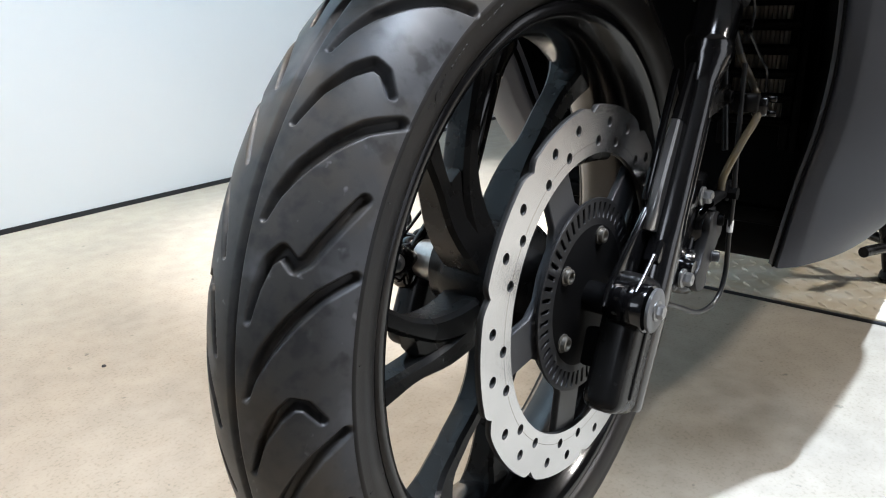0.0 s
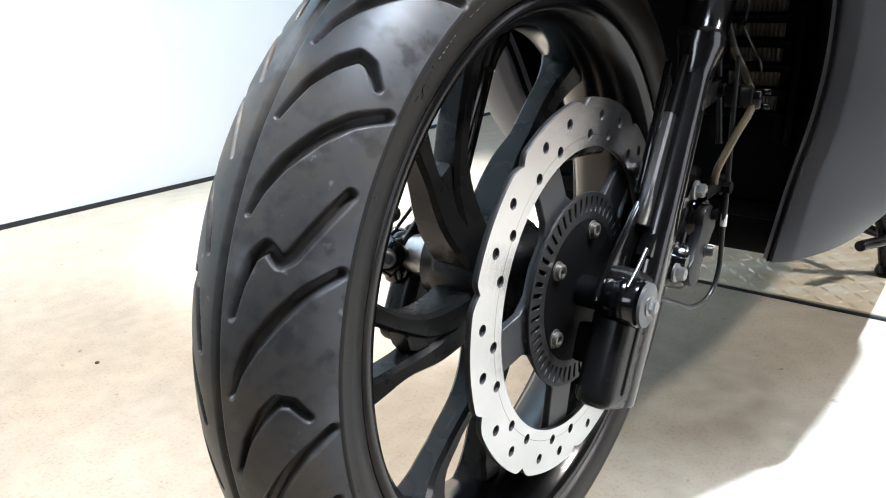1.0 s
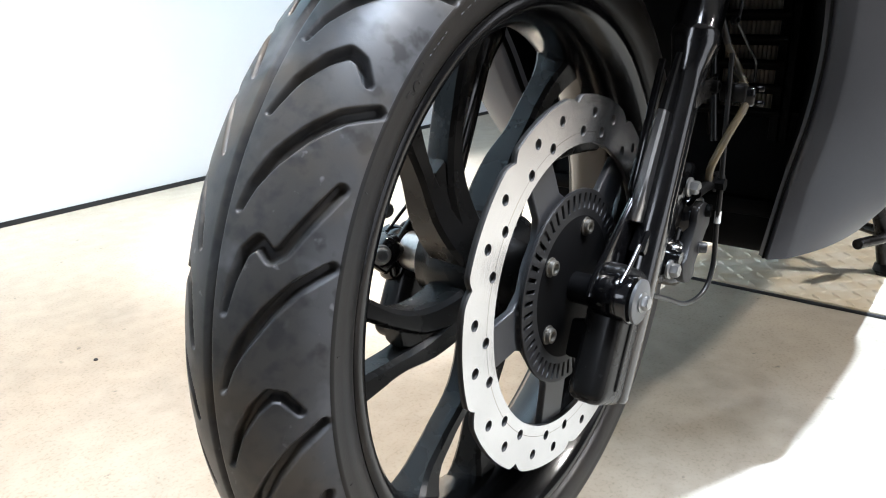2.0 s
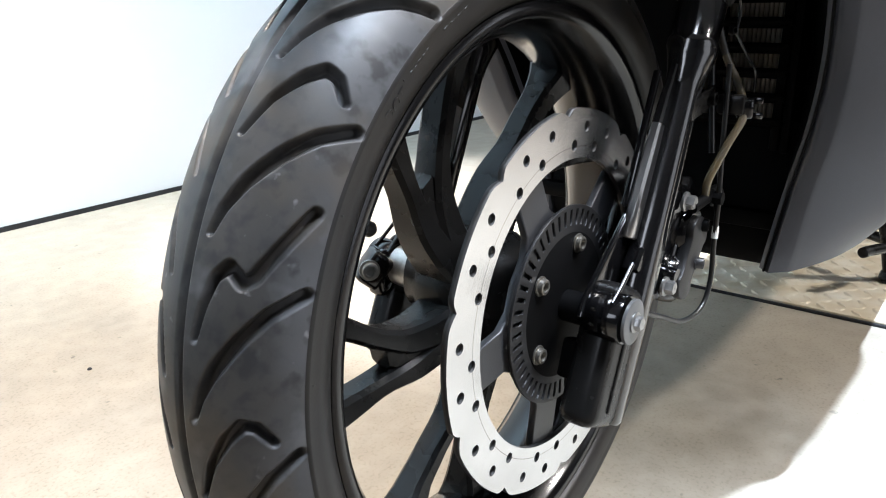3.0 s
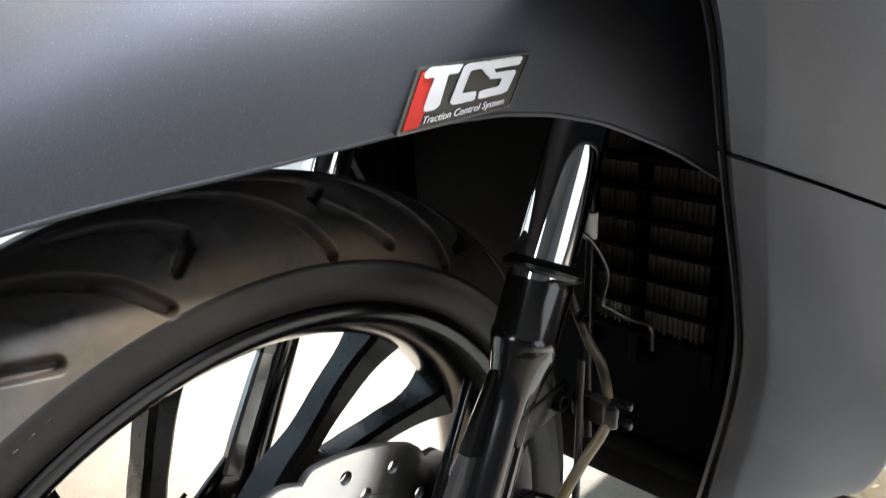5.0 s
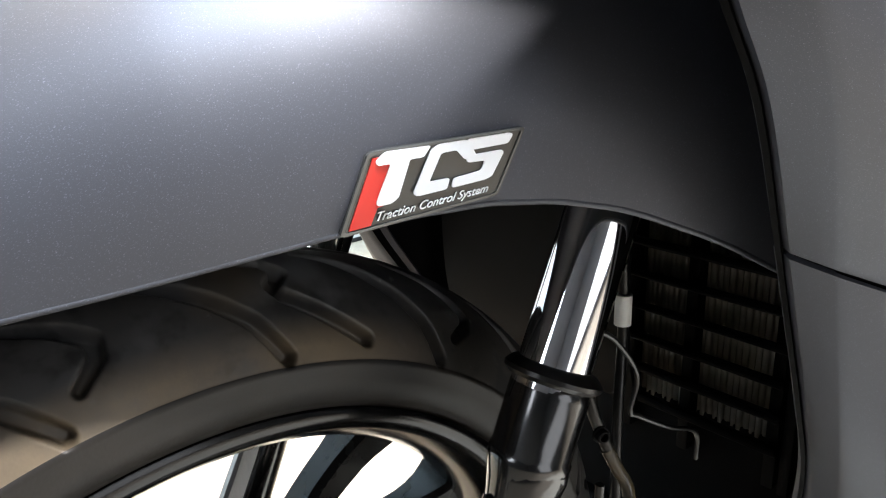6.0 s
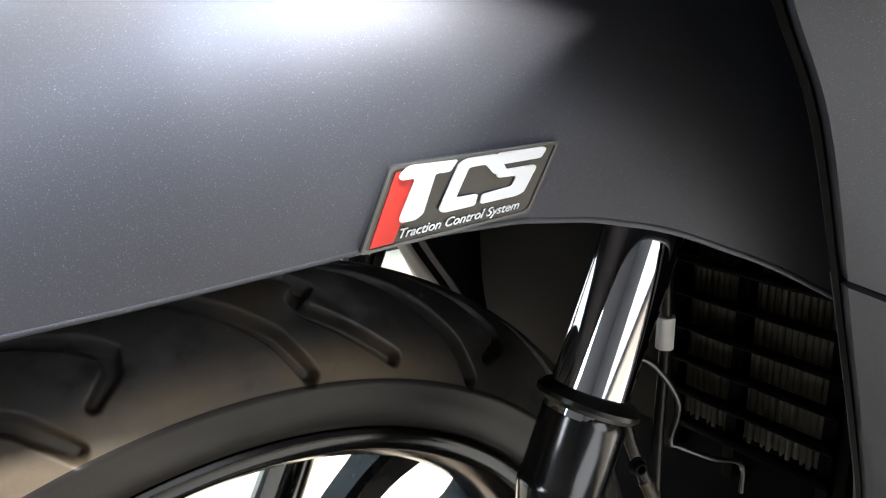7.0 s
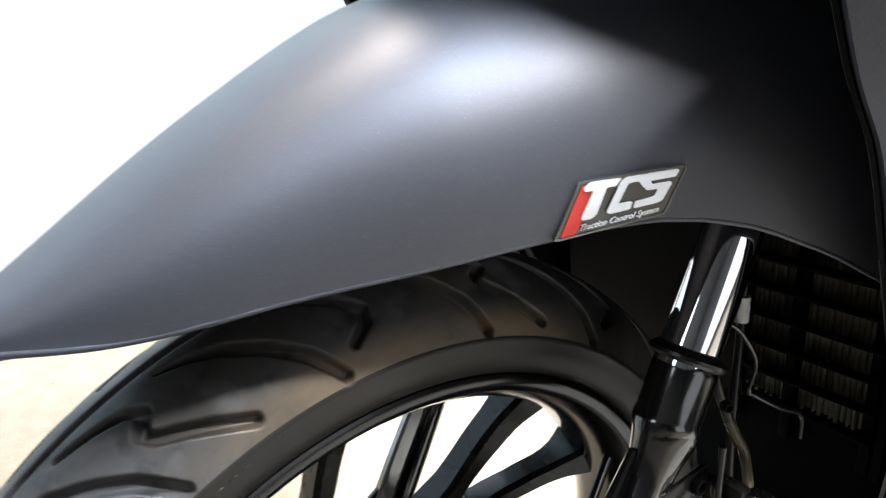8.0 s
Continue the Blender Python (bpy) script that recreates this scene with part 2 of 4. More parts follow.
STEEL = ground_disc()
add_flecks(RUBBER, (0.13, 0.13, 0.13), 110.0, 0.69, 0.77)
add_flecks(MATT_GREY, (0.17, 0.18, 0.215), 2600.0, 0.60, 0.80)
add_flecks(CONCRETE, (0.16, 0.14, 0.11), 42.0, 0.70, 0.74)
add_flecks(CONCRETE, (0.40, 0.345, 0.275), 26.0, 0.40, 1.00)
add_flecks(RUBBER, (0.062, 0.063, 0.066), 9.0, 0.50, 0.66)
add_flecks(RUBBER, (0.020, 0.020, 0.0205), 62.0, 0.54, 0.66)
add_flecks(RUBBER, (0.085, 0.086, 0.088), 34.0, 0.58, 0.72)
add_flecks(RUBBER, (0.070, 0.056, 0.040), 16.0, 0.56, 0.78)
add_flecks(RUBBER, (0.20, 0.20, 0.20), 38.0, 0.735, 0.77)
dust_band(RUBBER, 0.2450, 0.2570, (-0.01, -0.045, 0.53), 0.14, (0.13, 0.10, 0.066))
WASHER_GREY = material("dulled grey washer", (0.16, 0.165, 0.17), 0.4, metal=0.6, vary=0.2, scale=120)

# ---- mesh helpers ----
from mathutils.bvhtree import BVHTree


def to_object(name, mesh, mat, parent=None, label="", smooth=True):
    ob = new(name, mesh)
    if mat:
        mesh.materials.append(mat)
    if smooth:
        mesh.shade_smooth()
        mesh.set_sharp_from_angle(angle=radians(38))
    if parent:
        ob.parent = parent
    if label:
        ob["label"] = label
    return ob


def part(name, bm, mat, parent=None, label="", smooth=True):
    me = bpy.data.meshes.new(name)
    bmesh.ops.recalc_face_normals(bm, faces=bm.faces)
    bm.to_mesh(me)
    bm.free()
    return to_object(name, me, mat, parent, label, smooth)


def thing(name, label, category):
    return tagged(new(name), label, category)


def join(*bms):
    """One bmesh out of several."""
    out = bmesh.new()
    for b in bms:
        me = bpy.data.meshes.new("tmp")
        b.to_mesh(me)
        b.free()
        out.from_mesh(me)
        bpy.data.meshes.remove(me)
    return out


def grid_bm(rows, wrap_u=False, wrap_v=False, cap=False):
    """A skin over rows of points."""
    bm = bmesh.new()
    vs = [[bm.verts.new(p) for p in row] for row in rows]
    n, m = len(vs), len(vs[0])
    for i in range(n if wrap_u else n - 1):
        for j in range(m if wrap_v else m - 1):
            a, b, c, d = vs[i][j], vs[(i + 1) % n][j], vs[(i + 1) % n][(j + 1) % m], vs[i][(j + 1) % m]
            if len({a, b, c, d}) == 4:
                bm.faces.new((a, b, c, d))
    if cap:
        bm.faces.new(vs[0])
        bm.faces.new(vs[-1])
    return bm


def shell(rows, thick, side=1):
    """A sheet of real thickness over rows of points."""
    n, m = len(rows), len(rows[0])
    P = np.array([[tuple(p) for p in r] for r in rows])
    du = np.gradient(P, axis=0)
    dv = np.gradient(P, axis=1)
    N = np.cross(du, dv)
    N /= np.linalg.norm(N, axis=2, keepdims=True) + 1e-12
    Q = P - N * thick * side
    bm = bmesh.new()
    a = [[bm.verts.new(P[i, j]) for j in range(m)] for i in range(n)]
    b = [[bm.verts.new(Q[i, j]) for j in range(m)] for i in range(n)]
    for i in range(n - 1):
        for j in range(m - 1):
            bm.faces.new((a[i][j], a[i + 1][j], a[i + 1][j + 1], a[i][j + 1]))
            bm.faces.new((b[i][j], b[i][j + 1], b[i + 1][j + 1], b[i + 1][j]))
    for i in range(n - 1):
        bm.faces.new((a[i][0], b[i][0], b[i + 1][0], a[i + 1][0]))
        bm.faces.new((a[i][-1], a[i + 1][-1], b[i + 1][-1], b[i][-1]))
    for j in range(m - 1):
        bm.faces.new((a[0][j], a[0][j + 1], b[0][j + 1], b[0][j]))
        bm.faces.new((a[-1][j], b[-1][j], b[-1][j + 1], a[-1][j + 1]))
    return bm


def basis(axis):
    z = Vector(axis).normalized()
    x = z.orthogonal().normalized() if abs(z.y) > 0.9 else Vector((0, 1, 0)).cross(z).normalized()
    return x, z.cross(x), z


def turned(base, axis, profile, n=32, turn=0.0, squash=1.0):
    """A turned body: profile is (along, radius) from base along axis."""
    x, y, z = basis(axis)
    o = Vector(base)
    rows = []
    for s, r in profile:
        rows.append([o + z * s + (x * math.cos(t) + y * math.sin(t) * squash) * max(r, 1e-5)
                     for t in (2 * math.pi * k / n + turn for k in range(n))])
    return grid_bm(rows, wrap_v=True, cap=True)


def smooth_path(points, n=8):
    """A smooth curve through points."""
    P = [Vector(p) for p in points]
    P = [2 * P[0] - P[1]] + P + [2 * P[-1] - P[-2]]
    out = []
    for i in range(1, len(P) - 2):
        a, b, c, d = P[i - 1:i + 3]
        for k in range(n):
            t = k / n
            out.append(0.5 * (2 * b + (c - a) * t + (2 * a - 5 * b + 4 * c - d) * t * t + (3 * b - a - 3 * c + d) * t ** 3))
    out.append(P[-2])
    return out


def tube(points, r, n=12, steps=8):
    """A round tube along a smooth curve; r is one radius or one for each point."""
    path = smooth_path(points, steps)
    rad = [r] * len(path) if not isinstance(r, (list, tuple)) else list(np.interp(np.linspace(0, 1, len(path)), np.linspace(0, 1, len(r)), r))
    rows, up = [], None
    for i, p in enumerate(path):
        d = (path[min(i + 1, len(path) - 1)] - path[max(i - 1, 0)]).normalized()
        up = d.orthogonal() if up is None else up - d * up.dot(d)
        up.normalize()
        w = d.cross(up)
        rows.append([p + (up * math.cos(t) + w * math.sin(t)) * rad[i] for t in (2 * math.pi * k / n for k in range(n))])
    return grid_bm(rows, wrap_v=True, cap=True)


def block(size, m=Matrix(), bevel=0.002, segments=2):
    """A box with rounded edges, centred at the pose m."""
    bm = bmesh.new()
    bmesh.ops.create_cube(bm, size=1, matrix=Matrix.Diagonal((*size, 1)))
    if bevel:
        bmesh.ops.bevel(bm, geom=bm.edges[:], offset=bevel, segments=segments, affect="EDGES", profile=0.5)
    bmesh.ops.transform(bm, matrix=m, verts=bm.verts)
    return bm


def plate_bm(outlines, thick, bevel=0.0, m=Matrix()):
    """A flat plate with holes: outlines in its own plane, the first the outer one."""
    cu = bpy.data.curves.new("tmp", "CURVE")
    cu.dimensions, cu.fill_mode, cu.extrude, cu.bevel_depth, cu.bevel_resolution = "2D", "BOTH", thick / 2 - bevel, bevel, 1
    for loop in outlines:
        sp = cu.splines.new("POLY")
        sp.points.add(len(loop) - 1)
        for p, q in zip(sp.points, loop):
            p.co = (q[0], q[1], 0, 1)
        sp.use_cyclic_u = True
    ob = bpy.data.objects.new("tmp", cu)
    me = bpy.data.meshes.new_from_object(ob)
    bpy.data.objects.remove(ob)
    bpy.data.curves.remove(cu)
    bm = bmesh.new()
    bm.from_mesh(me)
    bpy.data.meshes.remove(me)
    bmesh.ops.remove_doubles(bm, verts=bm.verts, dist=1e-6)
    bmesh.ops.transform(bm, matrix=m, verts=bm.verts)
    return bm


def text_bm(words, size, thick, m=Matrix(), shear=0.0, spread=1.0):
    cu = bpy.data.curves.new("tmp", "FONT")
    cu.body, cu.size, cu.extrude, cu.shear, cu.space_character = words, size, thick / 2, shear, spread
    ob = bpy.data.objects.new("tmp", cu)
    me = bpy.data.meshes.new_from_object(ob)
    bpy.data.objects.remove(ob)
    bpy.data.curves.remove(cu)
    bm = bmesh.new()
    bm.from_mesh(me)
    bpy.data.meshes.remove(me)
    bmesh.ops.transform(bm, matrix=m, verts=bm.verts)
    return bm


def circle(cx, cy, r, n=16):
    return [(cx + r * math.cos(2 * math.pi * k / n), cy + r * math.sin(2 * math.pi * k / n)) for k in range(n)]


def table(x, xs, ys):
    return float(np.interp(x, xs, ys))


# ---- the room ----
def slab(name, lo, hi, mat, label, category):
    c = [(a + b) / 2 for a, b in zip(lo, hi)]
    ob = part(name, block([b - a for a, b in zip(lo, hi)], Matrix.Translation(c), 0), mat, smooth=False)
    return tagged(ob, label, category, kind="structure")


WALL_Y = 1.515
slab("floor", (-4, -4, -0.1), (4.5, WALL_Y + 0.2, 0), CONCRETE, "sand-grey trowelled concrete floor with small specks", "floor")
slab("wall_north", (-4, WALL_Y, 0.012), (4.5, WALL_Y + 0.2, 3), WALL_WHITE, "brightly lit plain white wall panel", "wall")
slab("baseboard", (-4, WALL_Y - 0.004, 0), (4.5, WALL_Y + 0.1, 0.012), JOINT_DARK, "thin black joint strip along the wall foot", "baseboard")
slab("wall_south", (-4, -4.2, 0), (4.5, -4, 3), ROOM_GREY, "plain grey wall behind the camera", "wall")
slab("wall_west", (-4.2, -4, 0), (-4, WALL_Y, 3), ROOM_GREY, "plain grey end wall", "wall")
slab("wall_east", (4.5, -4, 0), (4.7, WALL_Y, 3), ROOM_GREY, "plain grey end wall", "wall")
slab("ceiling", (-4.2, -4.2, 3), (4.7, WALL_Y + 0.2, 3.1), CEIL_WHITE, "plain pale grey ceiling", "ceiling")

# ---- the scooter ----
scooter = thing("scooter", "matt grey maxi scooter with black wheel, parked on concrete", "scooter")
AXLE_Z, MID_Y = 0.277, 0.012


def on_wheel(r, deg, y):
    """A point of the wheel: radius, angle from the rear towards the top, and place along the axle."""
    return Vector((r * math.cos(radians(deg)), y, AXLE_Z + r * math.sin(radians(deg))))


WHEEL_PLANE = Matrix.Translation((0, 0, AXLE_Z)) @ Matrix(((1, 0, 0, 0), (0, 0, -1, 0), (0, 1, 0, 0), (0, 0, 0, 1)))


def in_wheel(y):
    """The pose of a flat plate that stands in the wheel's plane."""
    return Matrix.Translation((0, y, 0)) @ WHEEL_PLANE


def wheel_lathe(profile, n=128):
    rows = [[on_wheel(r, 360 * k / n, y) for r, y in profile] for k in range(n)]
    return grid_bm(rows, wrap_u=True, wrap_v=True)


# rim
RIM_HALF = [(0.2115, 0.0400), (0.2135, 0.0415), (0.2135, 0.0438), (0.2115, 0.0450), (0.2080, 0.0448), (0.2045, 0.0438), (0.2010, 0.0390),
            (0.1965, 0.0330), (0.1925, 0.0250), (0.1895, 0.0140), (0.1885, 0.0)]
rim_profile = [(r, MID_Y - d) for r, d in RIM_HALF] + [(r, MID_Y + d) for r, d in RIM_HALF[-2::-1]] + \
    [(0.2060, MID_Y + 0.037), (0.1960, MID_Y + 0.022), (0.1960, MID_Y - 0.022), (0.2060, MID_Y - 0.037)]
front_wheel = part("front_wheel", wheel_lathe(rim_profile, 160), RIM_BLACK, scooter, "satin black cast wheel with five forked spokes")

# tyre with its tread cut in
CROWN, SECTION, FAR_WIDER = 0.2765, 0.053, 1.13
LONG_CUT = [(16.1, 10.0), (13.3, 14.0), (10.1, 21.3), (6.4, 32.0), (3.3, 41.1), (0.6, 49.5)]
HOOK_CUT = [(5.4, 9.5), (1.1, 17.2), (-2.2, 26.2), (-4.1, 33.5), (-3.8, 38.8), (-1.7, 44.0)]
ZIG_CUT = [(27.3, 10.0), (23.4, 13.5), (20.3, 17.8), (18.9, 23.8), (20.4, 30.3), (19.6, 34.5), (16.6, 40.0), (14.0, 44.2), (11.3, 47.6)]


def tread_depth(ang, phi):
    """Depth of the tread at angle ang and section angle phi, both as grids in radians."""
    depth = np.zeros(ang.shape)
    s = phi * SECTION * 1000
    depth = np.maximum(depth, 4.5 * np.clip((2.5 - np.abs(s)) / 1.0, 0, 1))
    for side, shift in ((-1, 0.0), (1, 5.0)):
        for k in range(9):
            for cut, base, wide in ((LONG_CUT, 140.0, 3.4), (LONG_CUT, 160.0, 3.4), (HOOK_CUT, 140.0, 3.1), (ZIG_CUT, 140.0, 3.2)):
                pts = [(radians(base + a + shift - 40 * k), side * math.asin(min(d + (4 if side > 0 else 0), 50) / 1000 / SECTION) * SECTION * 1000) for a, d in cut]
                mid = sum(p[0] for p in pts) / len(pts)
                rel = (ang[:, 0] - mid + math.pi) % (2 * math.pi) - math.pi
                rows = np.where(np.abs(rel) < 0.24)[0]
                u0 = rel[rows][:, None] * 1.0
                sub = s[rows]
                best = np.full(sub.shape, -9.0)
                total = len(pts) - 1
                for i in range(total):
                    rad_mm = 1000 * (CROWN - SECTION + SECTION * math.cos(pts[i][1] / SECTION / 1000))
                    ax, ay = (pts[i][0] - mid) * rad_mm, pts[i][1]
                    bx, by = (pts[i + 1][0] - mid) * rad_mm, pts[i + 1][1]
                    px, py = u0 * rad_mm, sub
                    dx, dy = bx - ax, by - ay
                    t = np.clip(((px - ax) * dx + (py - ay) * dy) / (dx * dx + dy * dy), 0, 1)
                    dist = np.hypot(px - ax - t * dx, py - ay - t * dy)
                    grow = (i + t) / total
                    w = wide * np.clip(0.35 + 1.5 * grow, 0, 1) * np.where(cut is HOOK_CUT, np.clip(1.7 - grow, 0.5, 1), 1)
                    best = np.maximum(best, w - dist)
                d = 7.2 * np.clip((best + 0.35) / 1.1, 0, 1) ** 0.8
                depth[rows] = np.maximum(depth[rows], d)
    depth = (np.roll(depth, 1, 0) + 2 * depth + np.roll(depth, -1, 0)) / 4
    depth[:, 1:-1] = (depth[:, :-2] + 2 * depth[:, 1:-1] + depth[:, 2:]) / 4
    return depth / 1000


def build_tyre():
    n = 2700
    edge = radians(73.5)
    phis = np.linspace(-edge, edge, 181)
    ang = np.linspace(0, 2 * math.pi, n, endpoint=False)
    A, F = np.meshgrid(ang, phis, indexing="ij")
    depth = tread_depth(A, F)
    r = CROWN - SECTION + (SECTION - depth) * np.cos(F)
    y = (SECTION - depth) * np.sin(F) * np.where(F > 0, FAR_WIDER, 1.0)
    half = [(0.2372, 0.0520), (0.2355, 0.0513), (0.2300, 0.0512), (0.2240, 0.0500), (0.2190, 0.0478), (0.2152, 0.0450), (0.2150, 0.0418), (0.2100, 0.0395)]
    near = np.array([(a, -b) for a, b in half[::-1]])
    far = np.array([(a, b * FAR_WIDER) for a, b in half])
    R = np.hstack([np.tile(near[:, 0], (n, 1)), r, np.tile(far[:, 0], (n, 1))])
    Y = np.hstack([np.tile(near[:, 1], (n, 1)), y, np.tile(far[:, 1], (n, 1))])
    m = R.shape[1]
    co = np.stack([R * np.cos(ang)[:, None], Y + MID_Y, AXLE_Z + R * np.sin(ang)[:, None]], axis=2).reshape(-1, 3)
    i, j = np.meshgrid(np.arange(n), np.arange(m - 1), indexing="ij")
    i2 = (i + 1) % n
    quads = np.stack([i * m + j, i * m + j + 1, i2 * m + j + 1, i2 * m + j], axis=2).reshape(-1, 4)
    me = bpy.data.meshes.new("tyre")
    me.vertices.add(len(co))
    me.vertices.foreach_set("co", co.ravel())
    me.loops.add(quads.size)
    me.loops.foreach_set("vertex_index", quads.ravel().astype(np.int32))
    me.polygons.add(len(quads))
    me.polygons.foreach_set("loop_start", np.arange(0, quads.size, 4, dtype=np.int32))
    me.update(calc_edges=True)
    me.validate()
    me.materials.append(RUBBER)
    me.materials.append(RUBBER_SIDE)
    side = (j < len(near)) | (j >= len(near) + len(phis) - 1)
    me.polygons.foreach_set("material_index", side.reshape(-1).astype(np.int32))
    ob = to_object("tyre", me, None, front_wheel, "black road tyre with curved tread cuts and dusty shoulders", smooth=False)
    me.shade_smooth()
    return ob


build_tyre()
SIDE_Y = MID_Y - 0.0511


def on_sidewall(bm, r, deg):
    """Lay flat marks on the tyre's near sidewall, their tops towards the tread."""
    up = Vector((math.cos(radians(deg)), 0, math.sin(radians(deg))))
    along = Vector((math.sin(radians(deg)), 0, -math.cos(radians(deg))))
    o = on_wheel(r, deg, SIDE_Y)
    for v in bm.verts:
        h = v.co.y
        lean = 0.35 * max(0.0, 0.2300 - (r + h)) if r + h < 0.23 else 0.0
        v.co = o + along * v.co.x + up * h + Vector((0, lean - v.co.z, 0))
    return bm


part("sidewall_lettering", on_sidewall(text_bm("DOT", 0.0095, 0.0012, Matrix.Translation((-0.009, -0.003, 0))), 0.2285, 134.5), RUBBER_SIDE, front_wheel, "raised black lettering")
for deg, wide, count in ((127.0, 0.0026, 5), (117.5, 0.0042, 4)):
    for k in range(count):
        bar = block((wide, 0.0080, 0.0012), Matrix.Translation(((k - (count - 1) / 2) * wide * 1.7, 0, 0)), 0.0002, 1)
        part("sidewall_mark", on_sidewall(bar, 0.2285, deg), RUBBER_SIDE, front_wheel)
for deg in (131.0, 150.5, 172.0, 192.0, 110.0, 212.0):
    part("mould_line", on_sidewall(block((0.0006, 0.016, 0.0014), Matrix.Identity(4), 0.0002, 1), 0.2260, deg), RUBBER_SIDE, front_wheel)


def spoke_arm(stations, n=14):
    """One arm of a spoke: stations of radius, angle, half width, near face and far face."""
    S = np.array(stations)
    rows = []
    for r in np.linspace(S[0, 0], S[-1, 0], n):
        a, hw, yn, yf = (np.interp(r, S[:, 0], S[:, c]) for c in range(1, 5))
        b = min(0.0035, hw * 0.5)
        o = on_wheel(r, a, 0)
        t = Vector((-math.sin(radians(a)), 0, math.cos(radians(a))))
        rows.append([o + t * u + Vector((0, y, 0)) for u, y in (
            (-hw, yn + b), (-hw + b, yn), (hw - b, yn), (hw, yn + b), (hw * 0.9, yf - b), (hw * 0.9 - b, yf), (-hw * 0.9 + b, yf), (-hw * 0.9, yf - b))])
    return grid_bm(rows, wrap_v=True, cap=True)


for k in range(5):
    turn = 72.0 * k
    upper = spoke_arm([(0.040, 131 + turn, 0.014, 0.012, 0.052), (0.090, 119 + turn, 0.011, 0.018, 0.048), (0.113, 111.5 + turn, 0.0085, 0.021, 0.046),
                       (0.137, 104.5 + turn, 0.0085, 0.022, 0.046), (0.1636, 99.3 + turn, 0.0092, 0.021, 0.046), (0.178, 97.5 + turn, 0.011, 0.018, 0.046), (0.188, 96.7 + turn, 0.0135, 0.013, 0.048), (0.199, 96.3 + turn, 0.018, 0.010, 0.050)], 20)
    lower = spoke_arm([(0.040, 146 + turn, 0.014, 0.012, 0.052), (0.090, 136 + turn, 0.011, 0.018, 0.048), (0.113, 130.5 + turn, 0.0085, 0.021, 0.046),
                       (0.127, 128.3 + turn, 0.0085, 0.022, 0.046), (0.150, 125.8 + turn, 0.0105, 0.022, 0.046), (0.170, 123.8 + turn, 0.0115, 0.021, 0.046), (0.188, 122.7 + turn, 0.0135, 0.015, 0.048), (0.199, 122.3 + turn, 0.018, 0.012, 0.050)], 20)
    web = spoke_arm([(0.045, 138 + turn, 0.012, 0.016, 0.049), (0.085, 128 + turn, 0.013, 0.021, 0.046), (0.100, 123.5 + turn, 0.013, 0.024, 0.045),
                     (0.109, 121.5 + turn, 0.009, 0.026, 0.043)])
    part("spoke", join(upper, lower, web), SATIN_BLACK, front_wheel)

hub = turned((0, -0.042, AXLE_Z), (0, 1, 0), [(0, 0.028), (0.003, 0.033), (0.03, 0.036), (0.045, 0.046), (0.09, 0.046), (0.105, 0.036), (0.115, 0.034)], 48)
part("hub", hub, SATIN_BLACK, front_wheel)
part("axle_spacer", turned((0, -0.080, AXLE_Z), (0, 1, 0), [(0, 0.010), (0.002, 0.0120), (0.040, 0.0120)], 24), PLASTIC_BLACK, front_wheel)

# brake disc with a waved edge
DISC_Y = -0.053
outer = []
for k in range(720):
    a = 0.5 * k
    wave = ((a - 127.0) % 36.0) / 36.0
    lift = min(1.0, wave / 0.16, (1 - wave) / 0.10)
    outer.append((0.1378 + 0.0052 * math.sin(lift * math.pi / 2), a))
loops = [[(r * math.cos(radians(a)), r * math.sin(radians(a))) for r, a in outer], circle(0, 0, 0.1085, 180)]
for k in range(10):
    for r, a in ((0.1306, 101.0), (0.1306, 115.7), (0.1174, 108.4), (0.1174, 123.1)):
        t = radians(a + 36 * k)
        loops.append(circle(r * math.cos(t), r * math.sin(t), 0.0039, 18))
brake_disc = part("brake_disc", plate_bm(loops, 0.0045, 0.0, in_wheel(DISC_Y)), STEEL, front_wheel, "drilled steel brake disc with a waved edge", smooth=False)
# Hole walls and edges take a darker colour than the two faces.
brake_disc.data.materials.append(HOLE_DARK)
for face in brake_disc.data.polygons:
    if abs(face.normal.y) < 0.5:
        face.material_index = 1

# carrier, ring and bolts
arm_loop = []
for k in range(5):
    c = 187.0 + 72 * k
    for r, a in ((0.068, c - 34), (0.068, c - 20), (0.078, c - 11), (0.110, c - 7.5), (0.110, c + 7.5), (0.078, c + 11), (0.068, c + 20), (0.068, c + 34)):
        arm_loop.append((r * math.cos(radians(a)), r * math.sin(radians(a))))
part("disc_carrier", plate_bm([arm_loop, circle(0, 0, 0.03, 48)], 0.006, 0.001, in_wheel(-0.048)), CARRIER_GREY, front_wheel, "dark grey cast disc carrier", smooth=False)
ring_loops = [circle(0, 0, 0.0745, 120), circle(0, 0, 0.034, 64)]
for k in range(50):
    a = 2 * math.pi * k / 50
    quad = []
    for r, d in ((0.0598, -0.75), (0.0722, -0.75), (0.0722, 0.75), (0.0598, 0.75)):
        t = a + d * 0.0026 / r
        quad.append((r * math.cos(t), r * math.sin(t)))
    ring_loops.append(quad)
part("abs_ring", plate_bm(ring_loops, 0.0025, 0.0004, in_wheel(-0.0545)), RING_GREY, front_wheel, "black slotted sensor ring", smooth=False)
part("ring_seat", turned((0, -0.0562, AXLE_Z), (0, 1, 0), [(0, 0.054), (0.001, 0.0555), (0.005, 0.0555)], 64), PLASTIC_BLACK, front_wheel)


